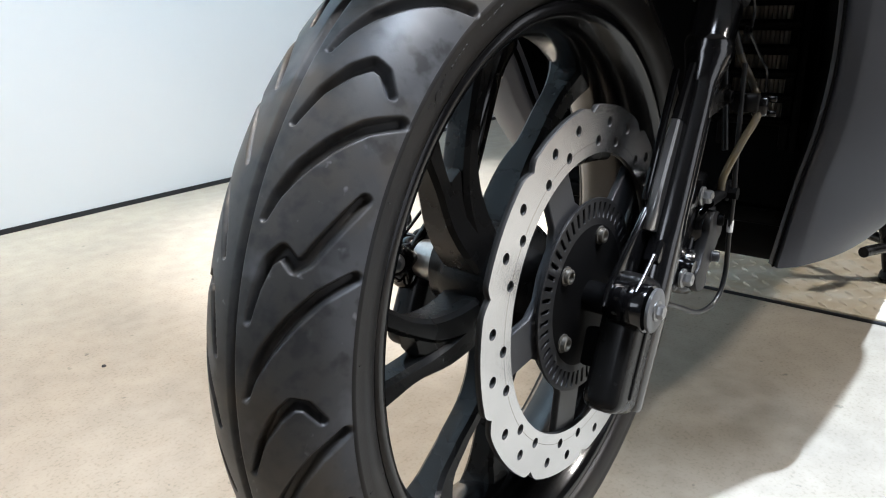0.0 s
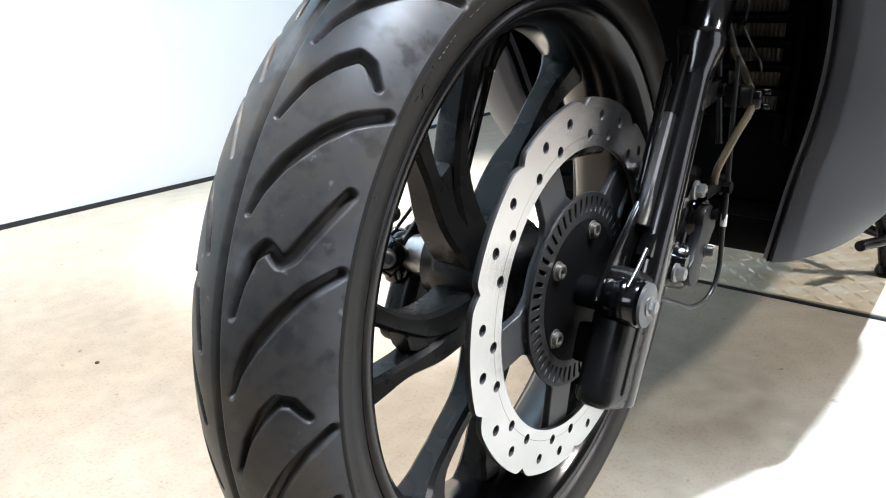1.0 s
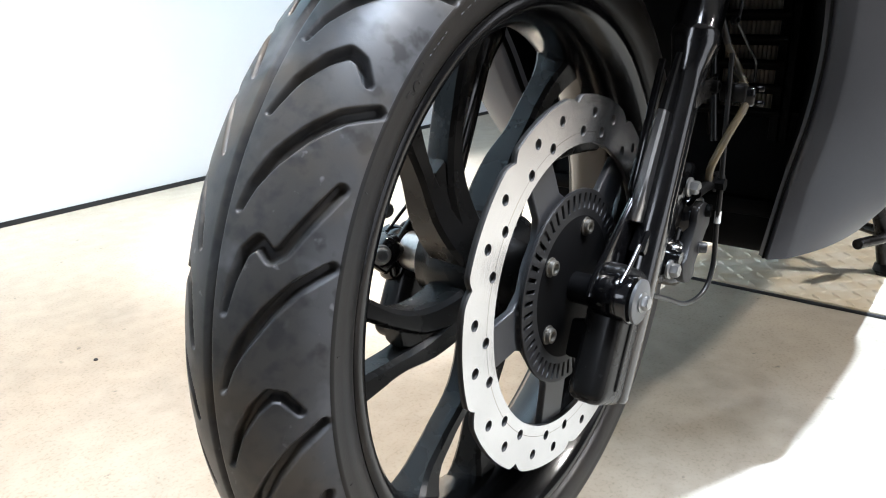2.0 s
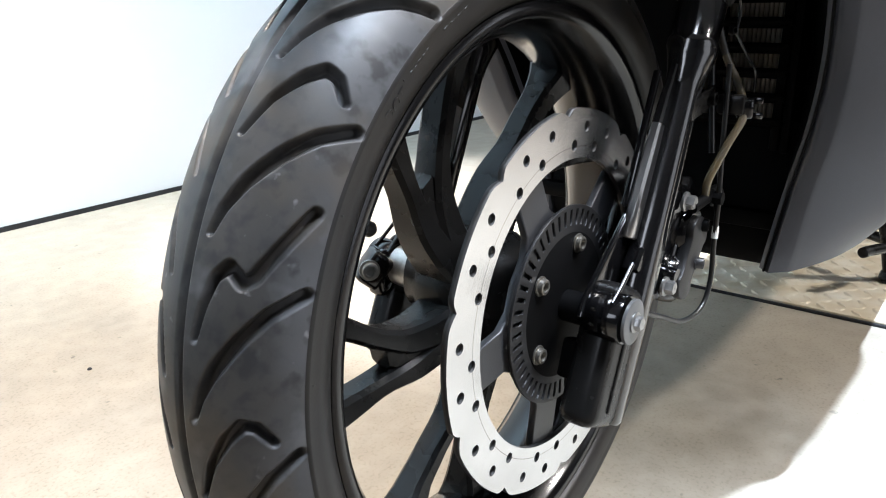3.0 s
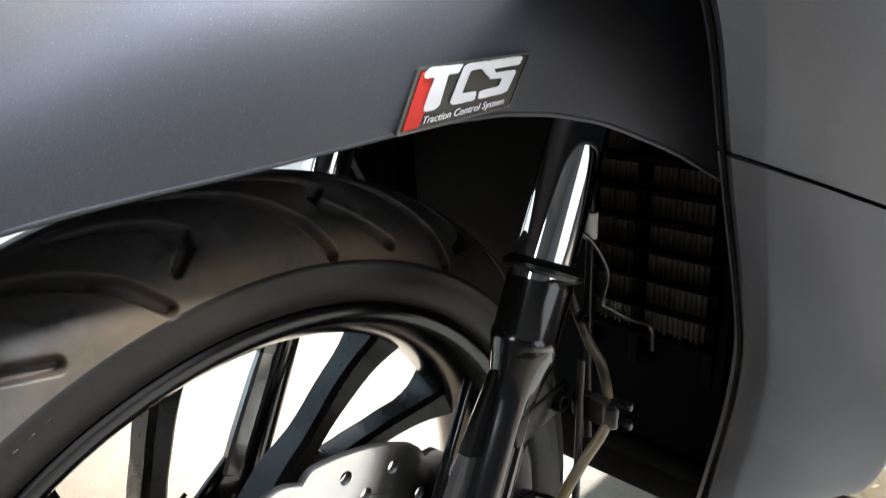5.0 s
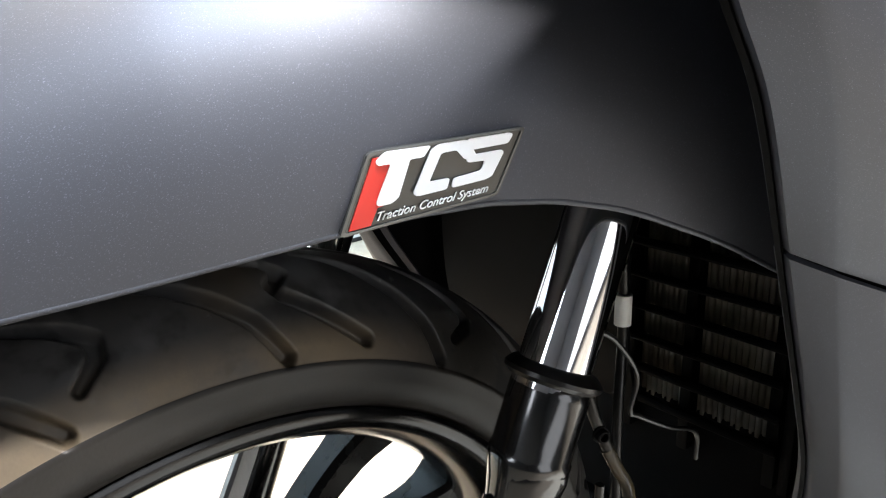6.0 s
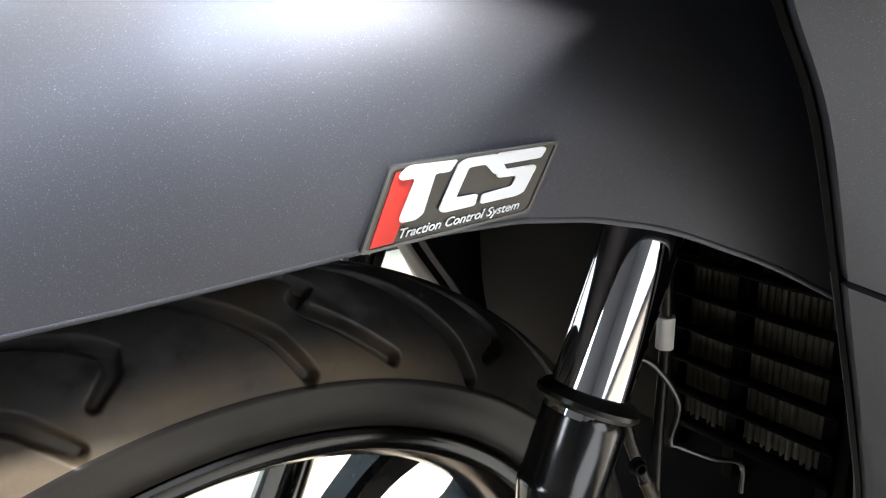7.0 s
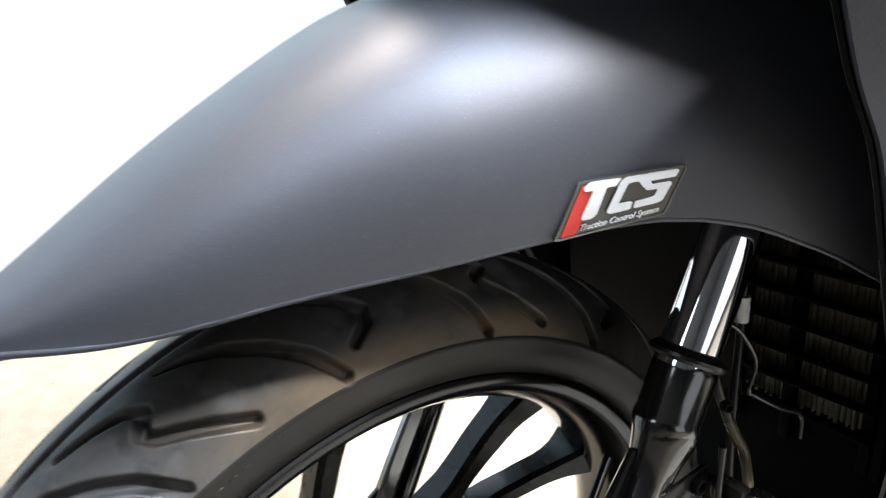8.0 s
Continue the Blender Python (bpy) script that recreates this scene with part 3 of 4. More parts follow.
def cap_bolt(centre, axis, r, h, mat, parent, name="bolt", label=""):
    """A flanged cap bolt with a socket, its foot at centre."""
    bm = turned(Vector(centre), axis, [(0, r), (h * 0.25, r), (h * 0.3, r * 0.8), (h * 0.92, r * 0.76), (h, r * 0.68), (h, r * 0.50), (h * 0.30, r * 0.46), (h * 0.30, 0)], 24)
    return part(name, bm, mat, parent, label)


def hex_bolt(centre, axis, r, h, parent, name="bolt", label=""):
    """A hexagon bolt with its flange, its foot at centre."""
    c = Vector(centre)
    z = Vector(axis).normalized()
    bm = join(turned(c, axis, [(0, r * 1.35), (h * 0.22, r * 1.35), (h * 0.3, r * 1.15)], 28),
              turned(c + z * h * 0.2, axis, [(0, r), (h * 0.62, r), (h * 0.8, r * 0.85), (h * 0.8, r * 0.4), (h * 0.7, 0)], 6, 0.3))
    return part(name, bm, ZINC, parent, label)


for k in range(5):
    p = on_wheel(0.0465, 144.4 + 68 * k if k < 3 else 144.4 + 72 * k, -0.0560)
    cap_bolt(p, (0, -1, 0), 0.0072, 0.005, BOLT_DULL, front_wheel)
part("valve_stem", join(turned(on_wheel(0.190, 148.6, 0.012), on_wheel(0, 0, 0) - on_wheel(1, 148.6, 0), [(0, 0.0065), (0.008, 0.0062), (0.012, 0.0042), (0.024, 0.004), (0.025, 0.0052), (0.036, 0.0052), (0.038, 0.004)], 18)),
     RUBBER_HOSE, front_wheel, "black rubber valve stem with cap")

# ---- fork ----
LEG_X = 0.0411
FORK = Vector((math.sin(radians(25.1)), 0, math.cos(radians(25.1))))
FORE = Vector((-FORK.z, 0, FORK.x))
CALIPER_UP = Vector((0.5, 0, math.cos(radians(30))))


def on_fork(s, fore=0.0, y=0.0):
    """A point by its way up the fork leg from the axle, ahead of it, and across."""
    return Vector((0, y, AXLE_Z)) + Vector((LEG_X, 0, 0)) + FORK * s * 0.956 + FORE * fore


def fork_frame(s, fore, y):
    m = Matrix((FORE, Vector((0, 1, 0)), FORK)).transposed().to_4x4()
    if m.determinant() < 0:
        m = Matrix((-FORE, Vector((0, 1, 0)), FORK)).transposed().to_4x4()
    m.translation = on_fork(s, fore, y)
    return m


NEAR_SIDE = [(-0.0190, 0.000), (-0.0190, 0.0095), (-0.0178, 0.0128), (-0.0165, 0.0136), (-0.0075, 0.0156), (-0.0062, 0.0152), (-0.0048, 0.0118), (-0.0030, 0.0108),
             (0.0010, 0.0112), (0.0028, 0.0130), (0.0044, 0.0158), (0.0062, 0.0170), (0.0090, 0.0172), (0.0125, 0.0158), (0.0160, 0.0118), (0.0184, 0.0060), (0.0190, 0.000)]


def leg_casting(y, inward, foot):
    """The cast slider: a round front rib and a flat rear band with a long pocket between, rounding off towards collar and foot."""
    rows = []
    far = [(0.0190 * math.cos(a), -0.0185 * math.sin(a)) for a in np.linspace(0, math.pi, 16)[1:-1]]
    for s, fit, grow in ((foot, 0.0, 0.60), (foot + 0.003, 0.0, 0.70), (-0.02, 0.0, 0.74), (0.040, 0.0, 0.74), (0.062, 1.0, 0.74), (0.10, 1.0, 0.73), (0.145, 1.0, 0.71), (0.160, 0.8, 0.70),
                         (0.170, 0.4, 0.70), (0.177, 0.1, 0.72), (0.186, 0.0, 0.80), (0.196, 0.0, 0.93), (0.200, 0.0, 0.96), (0.204, 0.0, 0.95)):
        row = []
        for f, o in NEAR_SIDE:
            a = math.atan2(o, f)
            plain = (0.0190 * math.cos(a), 0.0185 * math.sin(a))
            row.append(((plain[0] + (f - plain[0]) * fit) * grow, (plain[1] + (o - plain[1]) * fit) * grow))
        row += [(f * grow, o * grow) for f, o in far]
        rows.append([on_fork(s, f - 0.003, y - inward * (o + 0.0015)) for f, o in row])
    return grid_bm(rows, wrap_v=True, cap=True)


RIB_LOW = ((0.0435, 0.0185, 0.0060, 0.0034), (0.0450, 0.0185, 0.0060, 0.0044), (0.08, 0.0178, 0.0058, 0.0045), (0.12, 0.0160, 0.0054, 0.0043), (0.138, 0.0150, 0.0051, 0.0036))
RIB_HIGH = ((0.136, 0.0150, 0.0051, 0.0041), (0.155, 0.0140, 0.0048, 0.0036), (0.185, 0.0115, 0.0040, 0.0026))


def front_rib(y, inward, stations):
    """The flat-faced rib that stands off the slider's front and runs out under the collar."""
    rows = []
    for s, fore, off, w in stations:
        ring = [(w, -0.55 * w), (0.55 * w, -w), (-1.8 * w, -w), (-1.8 * w, w), (0.55 * w, w), (w, 0.55 * w)]
        rows.append([on_fork(s, fore + a, y + inward * (off + b)) for a, b in ring])
    return grid_bm(rows, wrap_v=True, cap=True)


def build_leg(y, inward, label, foot=-0.076):
    """One fork leg: slider with its boss, seal and chromed stanchion."""
    slider = join(
        leg_casting(y, inward, foot),
        front_rib(y, inward, RIB_HIGH),
        turned(on_fork(-0.098, -0.002, y), FORK, [(0.258, 0.0130), (0.268, 0.0138), (0.280, 0.0166), (0.2885, 0.0190), (0.2930, 0.0192), (0.2940, 0.0185), (0.322, 0.0186), (0.326, 0.0180), (0.328, 0.0165)], 40),
    )
    leg = part("fork_leg", slider, FORK_BLACK, scooter, label)
    gusset = [(-0.0185, 0.004), (-0.0140, 0.0130), (0.0475, 0.0600), (0.0580, 0.0550), (0.0440, -0.004), (0.000, -0.012)]
    part("axle_lug", join(
        turned((-0.002, y + inward * 0.014, AXLE_Z + 0.001), (0, -inward, 0), [(0, 0.0120), (0.006, 0.0165), (0.030, 0.0180), (0.0315, 0.0172)], 36),
        plate_bm([gusset], 0.005, 0.0015, in_wheel(y + inward * 0.008 + 0.0025)),
        tube([(-0.0120, y - inward * 0.010, AXLE_Z + 0.0155), (0.003, y - inward * 0.0100, AXLE_Z + 0.0245), (0.019, y - inward * 0.0095, AXLE_Z + 0.0350)], 0.0017, 10)), GLOSS_BLACK, leg, "gloss black axle lug")
    part("fork_foot", join(
        block((0.052, 0.0300, abs(foot) + 0.006), fork_frame(foot / 2 + 0.002, 0.0180, y + inward * 0.003), 0.010, 5),
        block((0.007, 0.0040, abs(foot) - 0.034), fork_frame(foot / 2 - 0.006, 0.0200, y - inward * 0.0115), 0.0019, 3)), SATIN_BLACK, leg, "satin black fork foot")
    # Only the stretch with the bright reflection is made pale; the top stays black.
    part("front_rib", front_rib(y, inward, RIB_LOW), RIB_SHEEN, leg, "fork rib, its bright reflection put into a pale metal")
    part("stanchion", turned(on_fork(0.240, 0, y), FORK, [(0, 0.0168), (0.20, 0.0168)], 40), CHROME, leg, "mirror-bright chromed stanchion tube")
    part("dust_seal", turned(on_fork(0.2435, -0.001, y), FORK, [(0, 0.0206), (0.002, 0.0226), (0.004, 0.0226), (0.007, 0.0200), (0.0085, 0.0170)], 40), RUBBER_HOSE, leg, "black rubber dust seal")
    return leg


LEG_Y = -0.0880
leg = build_leg(LEG_Y, 1, "gloss black cast fork leg", -0.100)
far_leg = build_leg(2 * MID_Y - LEG_Y, -1, "gloss black cast fork leg with clamp", -0.100)
part("axle_washer", turned((-0.002, -0.1080, AXLE_Z + 0.001), (0, -1, 0), [(0, 0.0164), (0.0022, 0.0164), (0.0027, 0.0156)], 40), WASHER_GREY, leg, "dull grey steel washer")
hex_bolt((-0.002, -0.1105, AXLE_Z + 0.001), (0, -1, 0), 0.0056, 0.006, leg, "axle_bolt", "bright zinc axle bolt head")
part("guard_blade", block((0.003, 0.006, 0.105), fork_frame(0.122, 0.0195, LEG_Y + 0.013), 0.0012), GLOSS_BLACK, leg)

# far clamp and sensor
clamp_pose = Matrix.Translation((-0.030, 0.110, 0.280)) @ Matrix.Rotation(radians(-32), 4, "Z")
part("axle_clamp", join(block((0.022, 0.024, 0.030), clamp_pose @ Matrix.Rotation(radians(40), 4, "Y"), 0.005, 3), block((0.050, 0.020, 0.040), Matrix.Translation((-0.004, 0.112, 0.272)), 0.008, 3)), GLOSS_BLACK, far_leg)
cap_bolt(clamp_pose @ Vector((-0.006, -0.012, 0.003)), (-0.55, -0.83, 0.05), 0.0088, 0.006, ZINC, far_leg, label="bright zinc clamp bolt")
part("axle_sleeve", turned((-0.0043, 0.052, AXLE_Z), (0, 1, 0), [(0, 0.012), (0.004, 0.019), (0.03, 0.019), (0.05, 0.017)], 28), ZINC, far_leg)

# ---- brake caliper ----
def caliper_frame(y):
    """The pose of a plate that stands in the caliper's plane, its height along the fork."""
    m = Matrix((Vector((CALIPER_UP.z, 0, -CALIPER_UP.x)), Vector((0, -1, 0)), CALIPER_UP)).transposed().to_4x4()
    return Matrix.Translation((0.119, y, 0.290)) @ m @ Matrix.Rotation(radians(90), 4, "X")


def on_caliper(u, v, y):
    return caliper_frame(y) @ Vector((u, v, 0))


body = join(turned(on_caliper(0.004, 0.020, -0.030), (0, -1, 0), [(0, 0.020), (0.003, 0.023), (0.058, 0.0235), (0.066, 0.0225), (0.070, 0.019)], 32),
            turned(on_caliper(0.001, -0.020, -0.030), (0, -1, 0), [(0, 0.018), (0.003, 0.021), (0.058, 0.0215), (0.066, 0.0205), (0.070, 0.017)], 32),
            block((0.030, 0.052, 0.064), caliper_frame(-0.064), 0.006, 3),
            turned(on_caliper(0.020, 0.006, -0.048), (0, -1, 0), [(0, 0.026), (0.003, 0.030), (0.036, 0.030), (0.041, 0.026)], 32),
            block((0.052, 0.070, 0.022), caliper_frame(-0.040) @ Matrix.Translation((0.004, 0, 0)), 0.006, 3),
            turned(on_caliper(-0.020, 0.044, -0.070), (0, -1, 0), [(0, 0.012), (0.020, 0.012), (0.024, 0.0105)], 20),
            turned(on_caliper(-0.030, -0.034, -0.070), (0, -1, 0), [(0, 0.012), (0.022, 0.012), (0.026, 0.0105)], 20),
            turned(on_caliper(-0.018, -0.022, -0.080), (0, -1, 0), [(0, 0.0085), (0.016, 0.0085), (0.020, 0.0070), (0.024, 0.0070)], 18))
caliper = part("brake_caliper", body, GLOSS_BLACK, scooter, "gloss black two-piston brake caliper")
cover = []
for k in range(48):
    t = 2 * math.pi * k / 48
    c = (0.0, 0.013) if math.sin(t) > 0 else (-0.003, -0.018)
    r = (0.0195 if math.sin(t) > 0 else 0.0165) - 0.007 * math.exp(-(math.sin(t) / 0.35) ** 2)
    cover.append((c[0] + r * math.cos(t), c[1] + r * math.sin(t)))
part("piston_cover", plate_bm([cover], 0.010, 0.002, caliper_frame(-0.101) @ Matrix.Translation((0.004, 0.000, 0))), RING_GREY, caliper, "dark grey figure-eight piston cover")
hex_bolt((0.111, -0.098, 0.337), (0, -1, 0), 0.0058, 0.009, caliper, label="bright zinc caliper bolt")
hex_bolt((0.078, -0.099, 0.276), (0, -1, 0), 0.0058, 0.009, caliper, label="bright zinc caliper bolt")
cap_bolt((0.137, -0.102, 0.312), (0.2, -1, 0), 0.007, 0.008, PLASTIC_BLACK, caliper, "bleed_cap")
cap_bolt((0.128, -0.104, 0.282), (0.2, -1, 0), 0.006, 0.008, CARRIER_GREY, caliper, "pad_pin")
lug = [(-0.060, 0.045), (-0.020, 0.058), (0.004, 0.056), (0.004, 0.040), (-0.012, 0.030), (-0.022, -0.002), (-0.020, -0.026), (-0.026, -0.038), (-0.044, -0.040), (-0.075, -0.030)]
part("caliper_bracket", plate_bm([lug], 0.014, 0.003, caliper_frame(-0.088)), GLOSS_BLACK, leg)

# hoses and wires
part("banjo", join(turned((0.141, -0.100, 0.335), (0, -1, 0), [(0, 0.008), (0.010, 0.008), (0.011, 0.0055), (0.018, 0.0055)], 6),
                   turned((0.112, -0.104, 0.332), (0.95, -0.1, 0.12), [(0, 0.0045), (0.030, 0.0045), (0.031, 0.006), (0.043, 0.006)], 16)), PLASTIC_BLACK, caliper)
part("brake_hose", tube([(0.134, -0.106, 0.338), (0.133, -0.108, 0.352), (0.144, -0.116, 0.378), (0.160, -0.122, 0.402), (0.173, -0.110, 0.424), (0.171, -0.104, 0.436),
                                      (0.168, -0.100, 0.446)], 0.0033), BRAID, scooter, "beige sleeved brake hose")
part("hose_end", tube([(0.169, -0.101, 0.443), (0.161, -0.092, 0.480), (0.166, -0.082, 0.54), (0.176, -0.07, 0.60)], 0.0030), RUBBER_HOSE, scooter, "black rubber hose end")
part("sensor_wire", tube([(0.150, -0.110, 0.44), (0.146, -0.112, 0.38), (0.140, -0.115, 0.33), (0.139, -0.115, 0.30), (0.137, -0.116, 0.265), (0.122, -0.115, 0.246), (0.095, -0.110, 0.243),
                          (0.065, -0.104, 0.256), (0.040, -0.100, 0.268), (0.015, -0.085, 0.285)], 0.0022, 10), RUBBER_HOSE, scooter, "thin black sensor wire in a loop")
part("wire_collar", turned((0.1395, -0.115, 0.302), (0.05, 0, 1), [(0, 0.0027), (0.010, 0.0027)], 14), LABEL_WHITE, scooter, "pale wire sleeve")
bracket = part("hose_bracket", join(block((0.050, 0.003, 0.016), Matrix.Translation((0.128, -0.099, 0.412)) @ Matrix.Rotation(radians(-8), 4, "Y"), 0.001),
                                    block((0.010, 0.022, 0.016), Matrix.Translation((0.158, -0.112, 0.408)), 0.003)), SATIN_BLACK, scooter, "black hose bracket")
part("hose_clip", join(block((0.013, 0.013, 0.016), Matrix.Translation((0.162, -0.121, 0.405)) @ Matrix.Rotation(radians(25), 4, "Z"), 0.003, 3),
                       block((0.004, 0.009, 0.005), Matrix.Translation((0.167, -0.129, 0.411)), 0.0012), block((0.004, 0.010, 0.005), Matrix.Translation((0.167, -0.129, 0.399)), 0.0012)), GLOSS_BLACK, bracket)
cap_bolt((0.141, -0.0985, 0.414), (0, -1, 0), 0.0068, 0.007, PLASTIC_BLACK, bracket)
part("wire_guide", tube([(0.150, -0.100, 0.515), (0.168, -0.102, 0.503), (0.185, -0.103, 0.480), (0.181, -0.103, 0.463), (0.188, -0.103, 0.457), (0.215, -0.104, 0.440), (0.241, -0.104, 0.426), (0.244, -0.104, 0.408)], 0.0013, 8), RUBBER_HOSE, scooter, "bent black wire guide")
cap_bolt((0.151, -0.108, 0.465), (-0.3, -0.9, 0), 0.004, 0.004, PLASTIC_BLACK, scooter, "guide_screw")
loom = part("wire_loom", tube([(0.212, -0.066, 0.62), (0.2185, -0.069, 0.52), (0.2190, -0.070, 0.48), (0.208, -0.077, 0.43), (0.195, -0.088, 0.36)], 0.003, 10), RUBBER_HOSE, scooter)
part("loom_tag", turned((0.2190, -0.0695, 0.4855), (0, 0, 1), [(0, 0.0046), (0.017, 0.0046)], 16), LABEL_WHITE, loom, "white wire tag")

# ---- front mudguard ----
EDGE_X = [-0.206, -0.195, -0.179, -0.161, -0.147, -0.130, -0.103, -0.082, -0.060, -0.0295, 0.033, 0.060, 0.088, 0.115, 0.143, 0.185, 0.245]
EDGE_Y = [0.002, -0.010, -0.022, -0.034, -0.040, -0.0455, -0.0545, -0.060, -0.066, -0.0745, -0.092, -0.0995, -0.107, -0.1155, -0.1246, -0.1395, -0.158]
EDGE_Z = [0.5545, 0.5565, 0.5580, 0.5590, 0.5592, 0.5600, 0.5640, 0.5672, 0.5696, 0.5724, 0.5796, 0.5822, 0.5826, 0.5795, 0.5723, 0.5538, 0.520]
TOP_X = [-0.206, -0.190, -0.173, -0.162, -0.142, -0.118, -0.092, -0.065, -0.039, -0.015, 0.002, 0.05, 0.1, 0.245]
TOP_Z = [0.5555, 0.5660, 0.5775, 0.5850, 0.6000, 0.6190, 0.6360, 0.6520, 0.6660, 0.6760, 0.6830, 0.699, 0.709, 0.716]


def guard_point(x, v):
    """v runs from the near edge (0) over the ridge (1) to the far edge (2)."""
    ye, ze, zt, mid = table(x, EDGE_X, EDGE_Y), table(x, EDGE_X, EDGE_Z), table(x, TOP_X, TOP_Z), MID_Y
    side = 1 if v <= 1 else -1
    u = v if v <= 1 else 2 - v
    h = max(zt - ze, 0.0015)
    lift = min(0.030, 0.3 * h)
    out = table(x, (-0.05, 0.02, 0.08), (0.16, 0.14, 0.04)) * lift
    half = mid - ye + out
    if side < 0:
        ze -= min(0.010, 0.3 * h)
        h = zt - ze
        lift = 0.3 * h
    if u < 0.2:
        k = u / 0.2
        w, z = mid - ye + out * k * (2 - k), ze + lift * k
    else:
        t = (u - 0.2) / 0.8 * math.pi / 2
        w = half * math.cos(t) ** 0.85 if t < math.pi / 2 - 1e-6 else 0.0
        z = ze + lift + (h - lift) * math.sin(t) ** 1.05
    return Vector((x, mid - side * w, z))


xs = list(np.linspace(-0.2055, 0.245, 90))
skin = np.array([[tuple(guard_point(x, v)) for v in np.linspace(0, 2, 61)] for x in xs])
ease = np.clip((-0.01 - np.array(xs)) / 0.06, 0, 1)[1:-1, None, None] * 0.5
for _ in range(90):
    mean = (skin[:-2, 1:-1] + skin[2:, 1:-1] + skin[1:-1, :-2] + skin[1:-1, 2:]) / 4
    skin[1:-1, 1:-1] += ease * (mean - skin[1:-1, 1:-1])
mudguard = part("front_mudguard", shell([[Vector(p) for p in row] for row in skin], 0.003, 1), MATT_GREY, scooter, "matt grey metallic front mudguard")

part("rolled_edge", tube([tuple(guard_point(x, 0) + Vector((0, 0.0012, 0.0004))) for x in np.linspace(-0.190, 0.243, 34)], 0.0015, 10, 3), MATT_GREY, mudguard)

# badge on the mudguard
BL, TL, TR, BR = (0.0325, 0.5797), (0.0415, 0.6060), (0.0972, 0.6088), (0.0873, 0.5862)
guard_tree = BVHTree.FromPolygons([v.co[:] for v in mudguard.data.vertices], [tuple(p.vertices) for p in mudguard.data.polygons])


def on_badge(bm, lift):
    """Bend a flat mesh in badge units (0 to 1 both ways) onto the mudguard's side."""
    for v in bm.verts:
        a, b, h = v.co
        x, z = (((1 - b) * ((1 - a) * BL[i] + a * BR[i]) + b * ((1 - a) * TL[i] + a * TR[i])) for i in (0, 1))
        place, normal, _, _ = guard_tree.ray_cast(Vector((x, -0.4, z)), Vector((0, 1, 0)))
        v.co = place + normal * (1 if normal.y < 0 else -1) * (lift + h)
    return bm


def rounded(points, r=0.03, n=4):
    out = []
    for i, p in enumerate(points):
        a, b, c = Vector(points[i - 1]), Vector(p), Vector(points[(i + 1) % len(points)])
        d1, d2 = (a - b), (c - b)
        q1, q2 = b + d1.normalized() * min(r, d1.length * 0.45), b + d2.normalized() * min(r, d2.length * 0.45)
        for k in range(n + 1):
            t = k / n
            out.append(tuple(((1 - t) ** 2) * q1 + 2 * t * (1 - t) * b + t * t * q2))
    return out


badge = part("badge", on_badge(plate_bm([rounded([(0, 0), (1, 0), (1, 1), (0, 1)], 0.05)], 0.0022, 0.0), 0.0006), BADGE_BLACK, scooter, "domed black badge with red flash and white letters")
part("red_flash", on_badge(plate_bm([[(0.045, 0.06), (0.175, 0.06), (0.175, 0.28), (0.27, 0.32), (0.27, 0.92), (0.04, 0.92)]], 0.0006), 0.0019), BADGE_RED, badge, "red flash")
part("badge_edge", on_badge(plate_bm([rounded([(0, 0), (1, 0), (1, 1), (0, 1)], 0.05), rounded([(0.018, 0.04), (0.982, 0.04), (0.982, 0.96), (0.018, 0.96)], 0.05)], 0.0010, 0.0), 0.0018), BADGE_RIM, badge, "clear raised edge")
T_BAR = [(0.06, 0.88), (0.10, 0.98), (0.385, 0.96), (0.36, 0.82), (0.275, 0.83), (0.285, 0.36), (0.25, 0.30), (0.165, 0.31), (0.15, 0.36), (0.16, 0.82), (0.08, 0.82)]
C_BAR = [(0.395, 0.90), (0.43, 0.955), (0.62, 0.95), (0.74, 0.67), (0.655, 0.67), (0.57, 0.83), (0.47, 0.83), (0.455, 0.47), (0.59, 0.46), (0.60, 0.31), (0.41, 0.31), (0.375, 0.36)]
S_LOW = [(0.63, 0.31), (0.62, 0.44), (0.80, 0.46), (0.80, 0.60), (0.68, 0.62), (0.655, 0.70), (0.66, 0.72), (0.90, 0.71), (0.915, 0.66), (0.895, 0.34), (0.86, 0.31)]
S_TOP = [(0.62, 0.955), (0.67, 0.79), (0.92, 0.79), (0.93, 0.91), (0.91, 0.945)]
for loop in (T_BAR, C_BAR, S_LOW, S_TOP):
    part("letter_piece", on_badge(plate_bm([rounded(loop, 0.025, 3)], 0.0006), 0.0024), BADGE_WHITE, badge, "white letter")
part("small_lettering", on_badge(text_bm("Traction Control System", 0.17, 0.0004, Matrix.Translation((0.19, 0.10, 0)) @ Matrix.Diagonal((0.42, 1, 1, 1)), 0.0), 0.0020), BADGE_WHITE, badge, "small white lettering")

# ---- leg shield panels ----
FRONT_UP = [(0.055, -0.186, 0.715), (0.088, -0.187, 0.655), (0.1200, -0.1855, 0.6180), (0.1710, -0.1735, 0.5598)]
FOLD_UP = [(0.195, -0.230, 0.72), (0.215, -0.230, 0.66), (0.238, -0.229, 0.59), (0.2600, -0.2270, 0.5217)]
FRONT_LOW = [(0.1716, -0.1733, 0.5573), (0.192, -0.1715, 0.520), (0.2165, -0.1695, 0.474), (0.247, -0.1635, 0.424), (0.270, -0.153, 0.369), (0.303, -0.134, 0.302), (0.3000, -0.1215, 0.2225)]
FOLD_LOW = [(0.2605, -0.2270, 0.5192), (0.266, -0.232, 0.485), (0.274, -0.236, 0.445), (0.290, -0.238, 0.390), (0.320, -0.233, 0.340), (0.360, -0.214, 0.285), (0.434, -0.179, 0.227)]


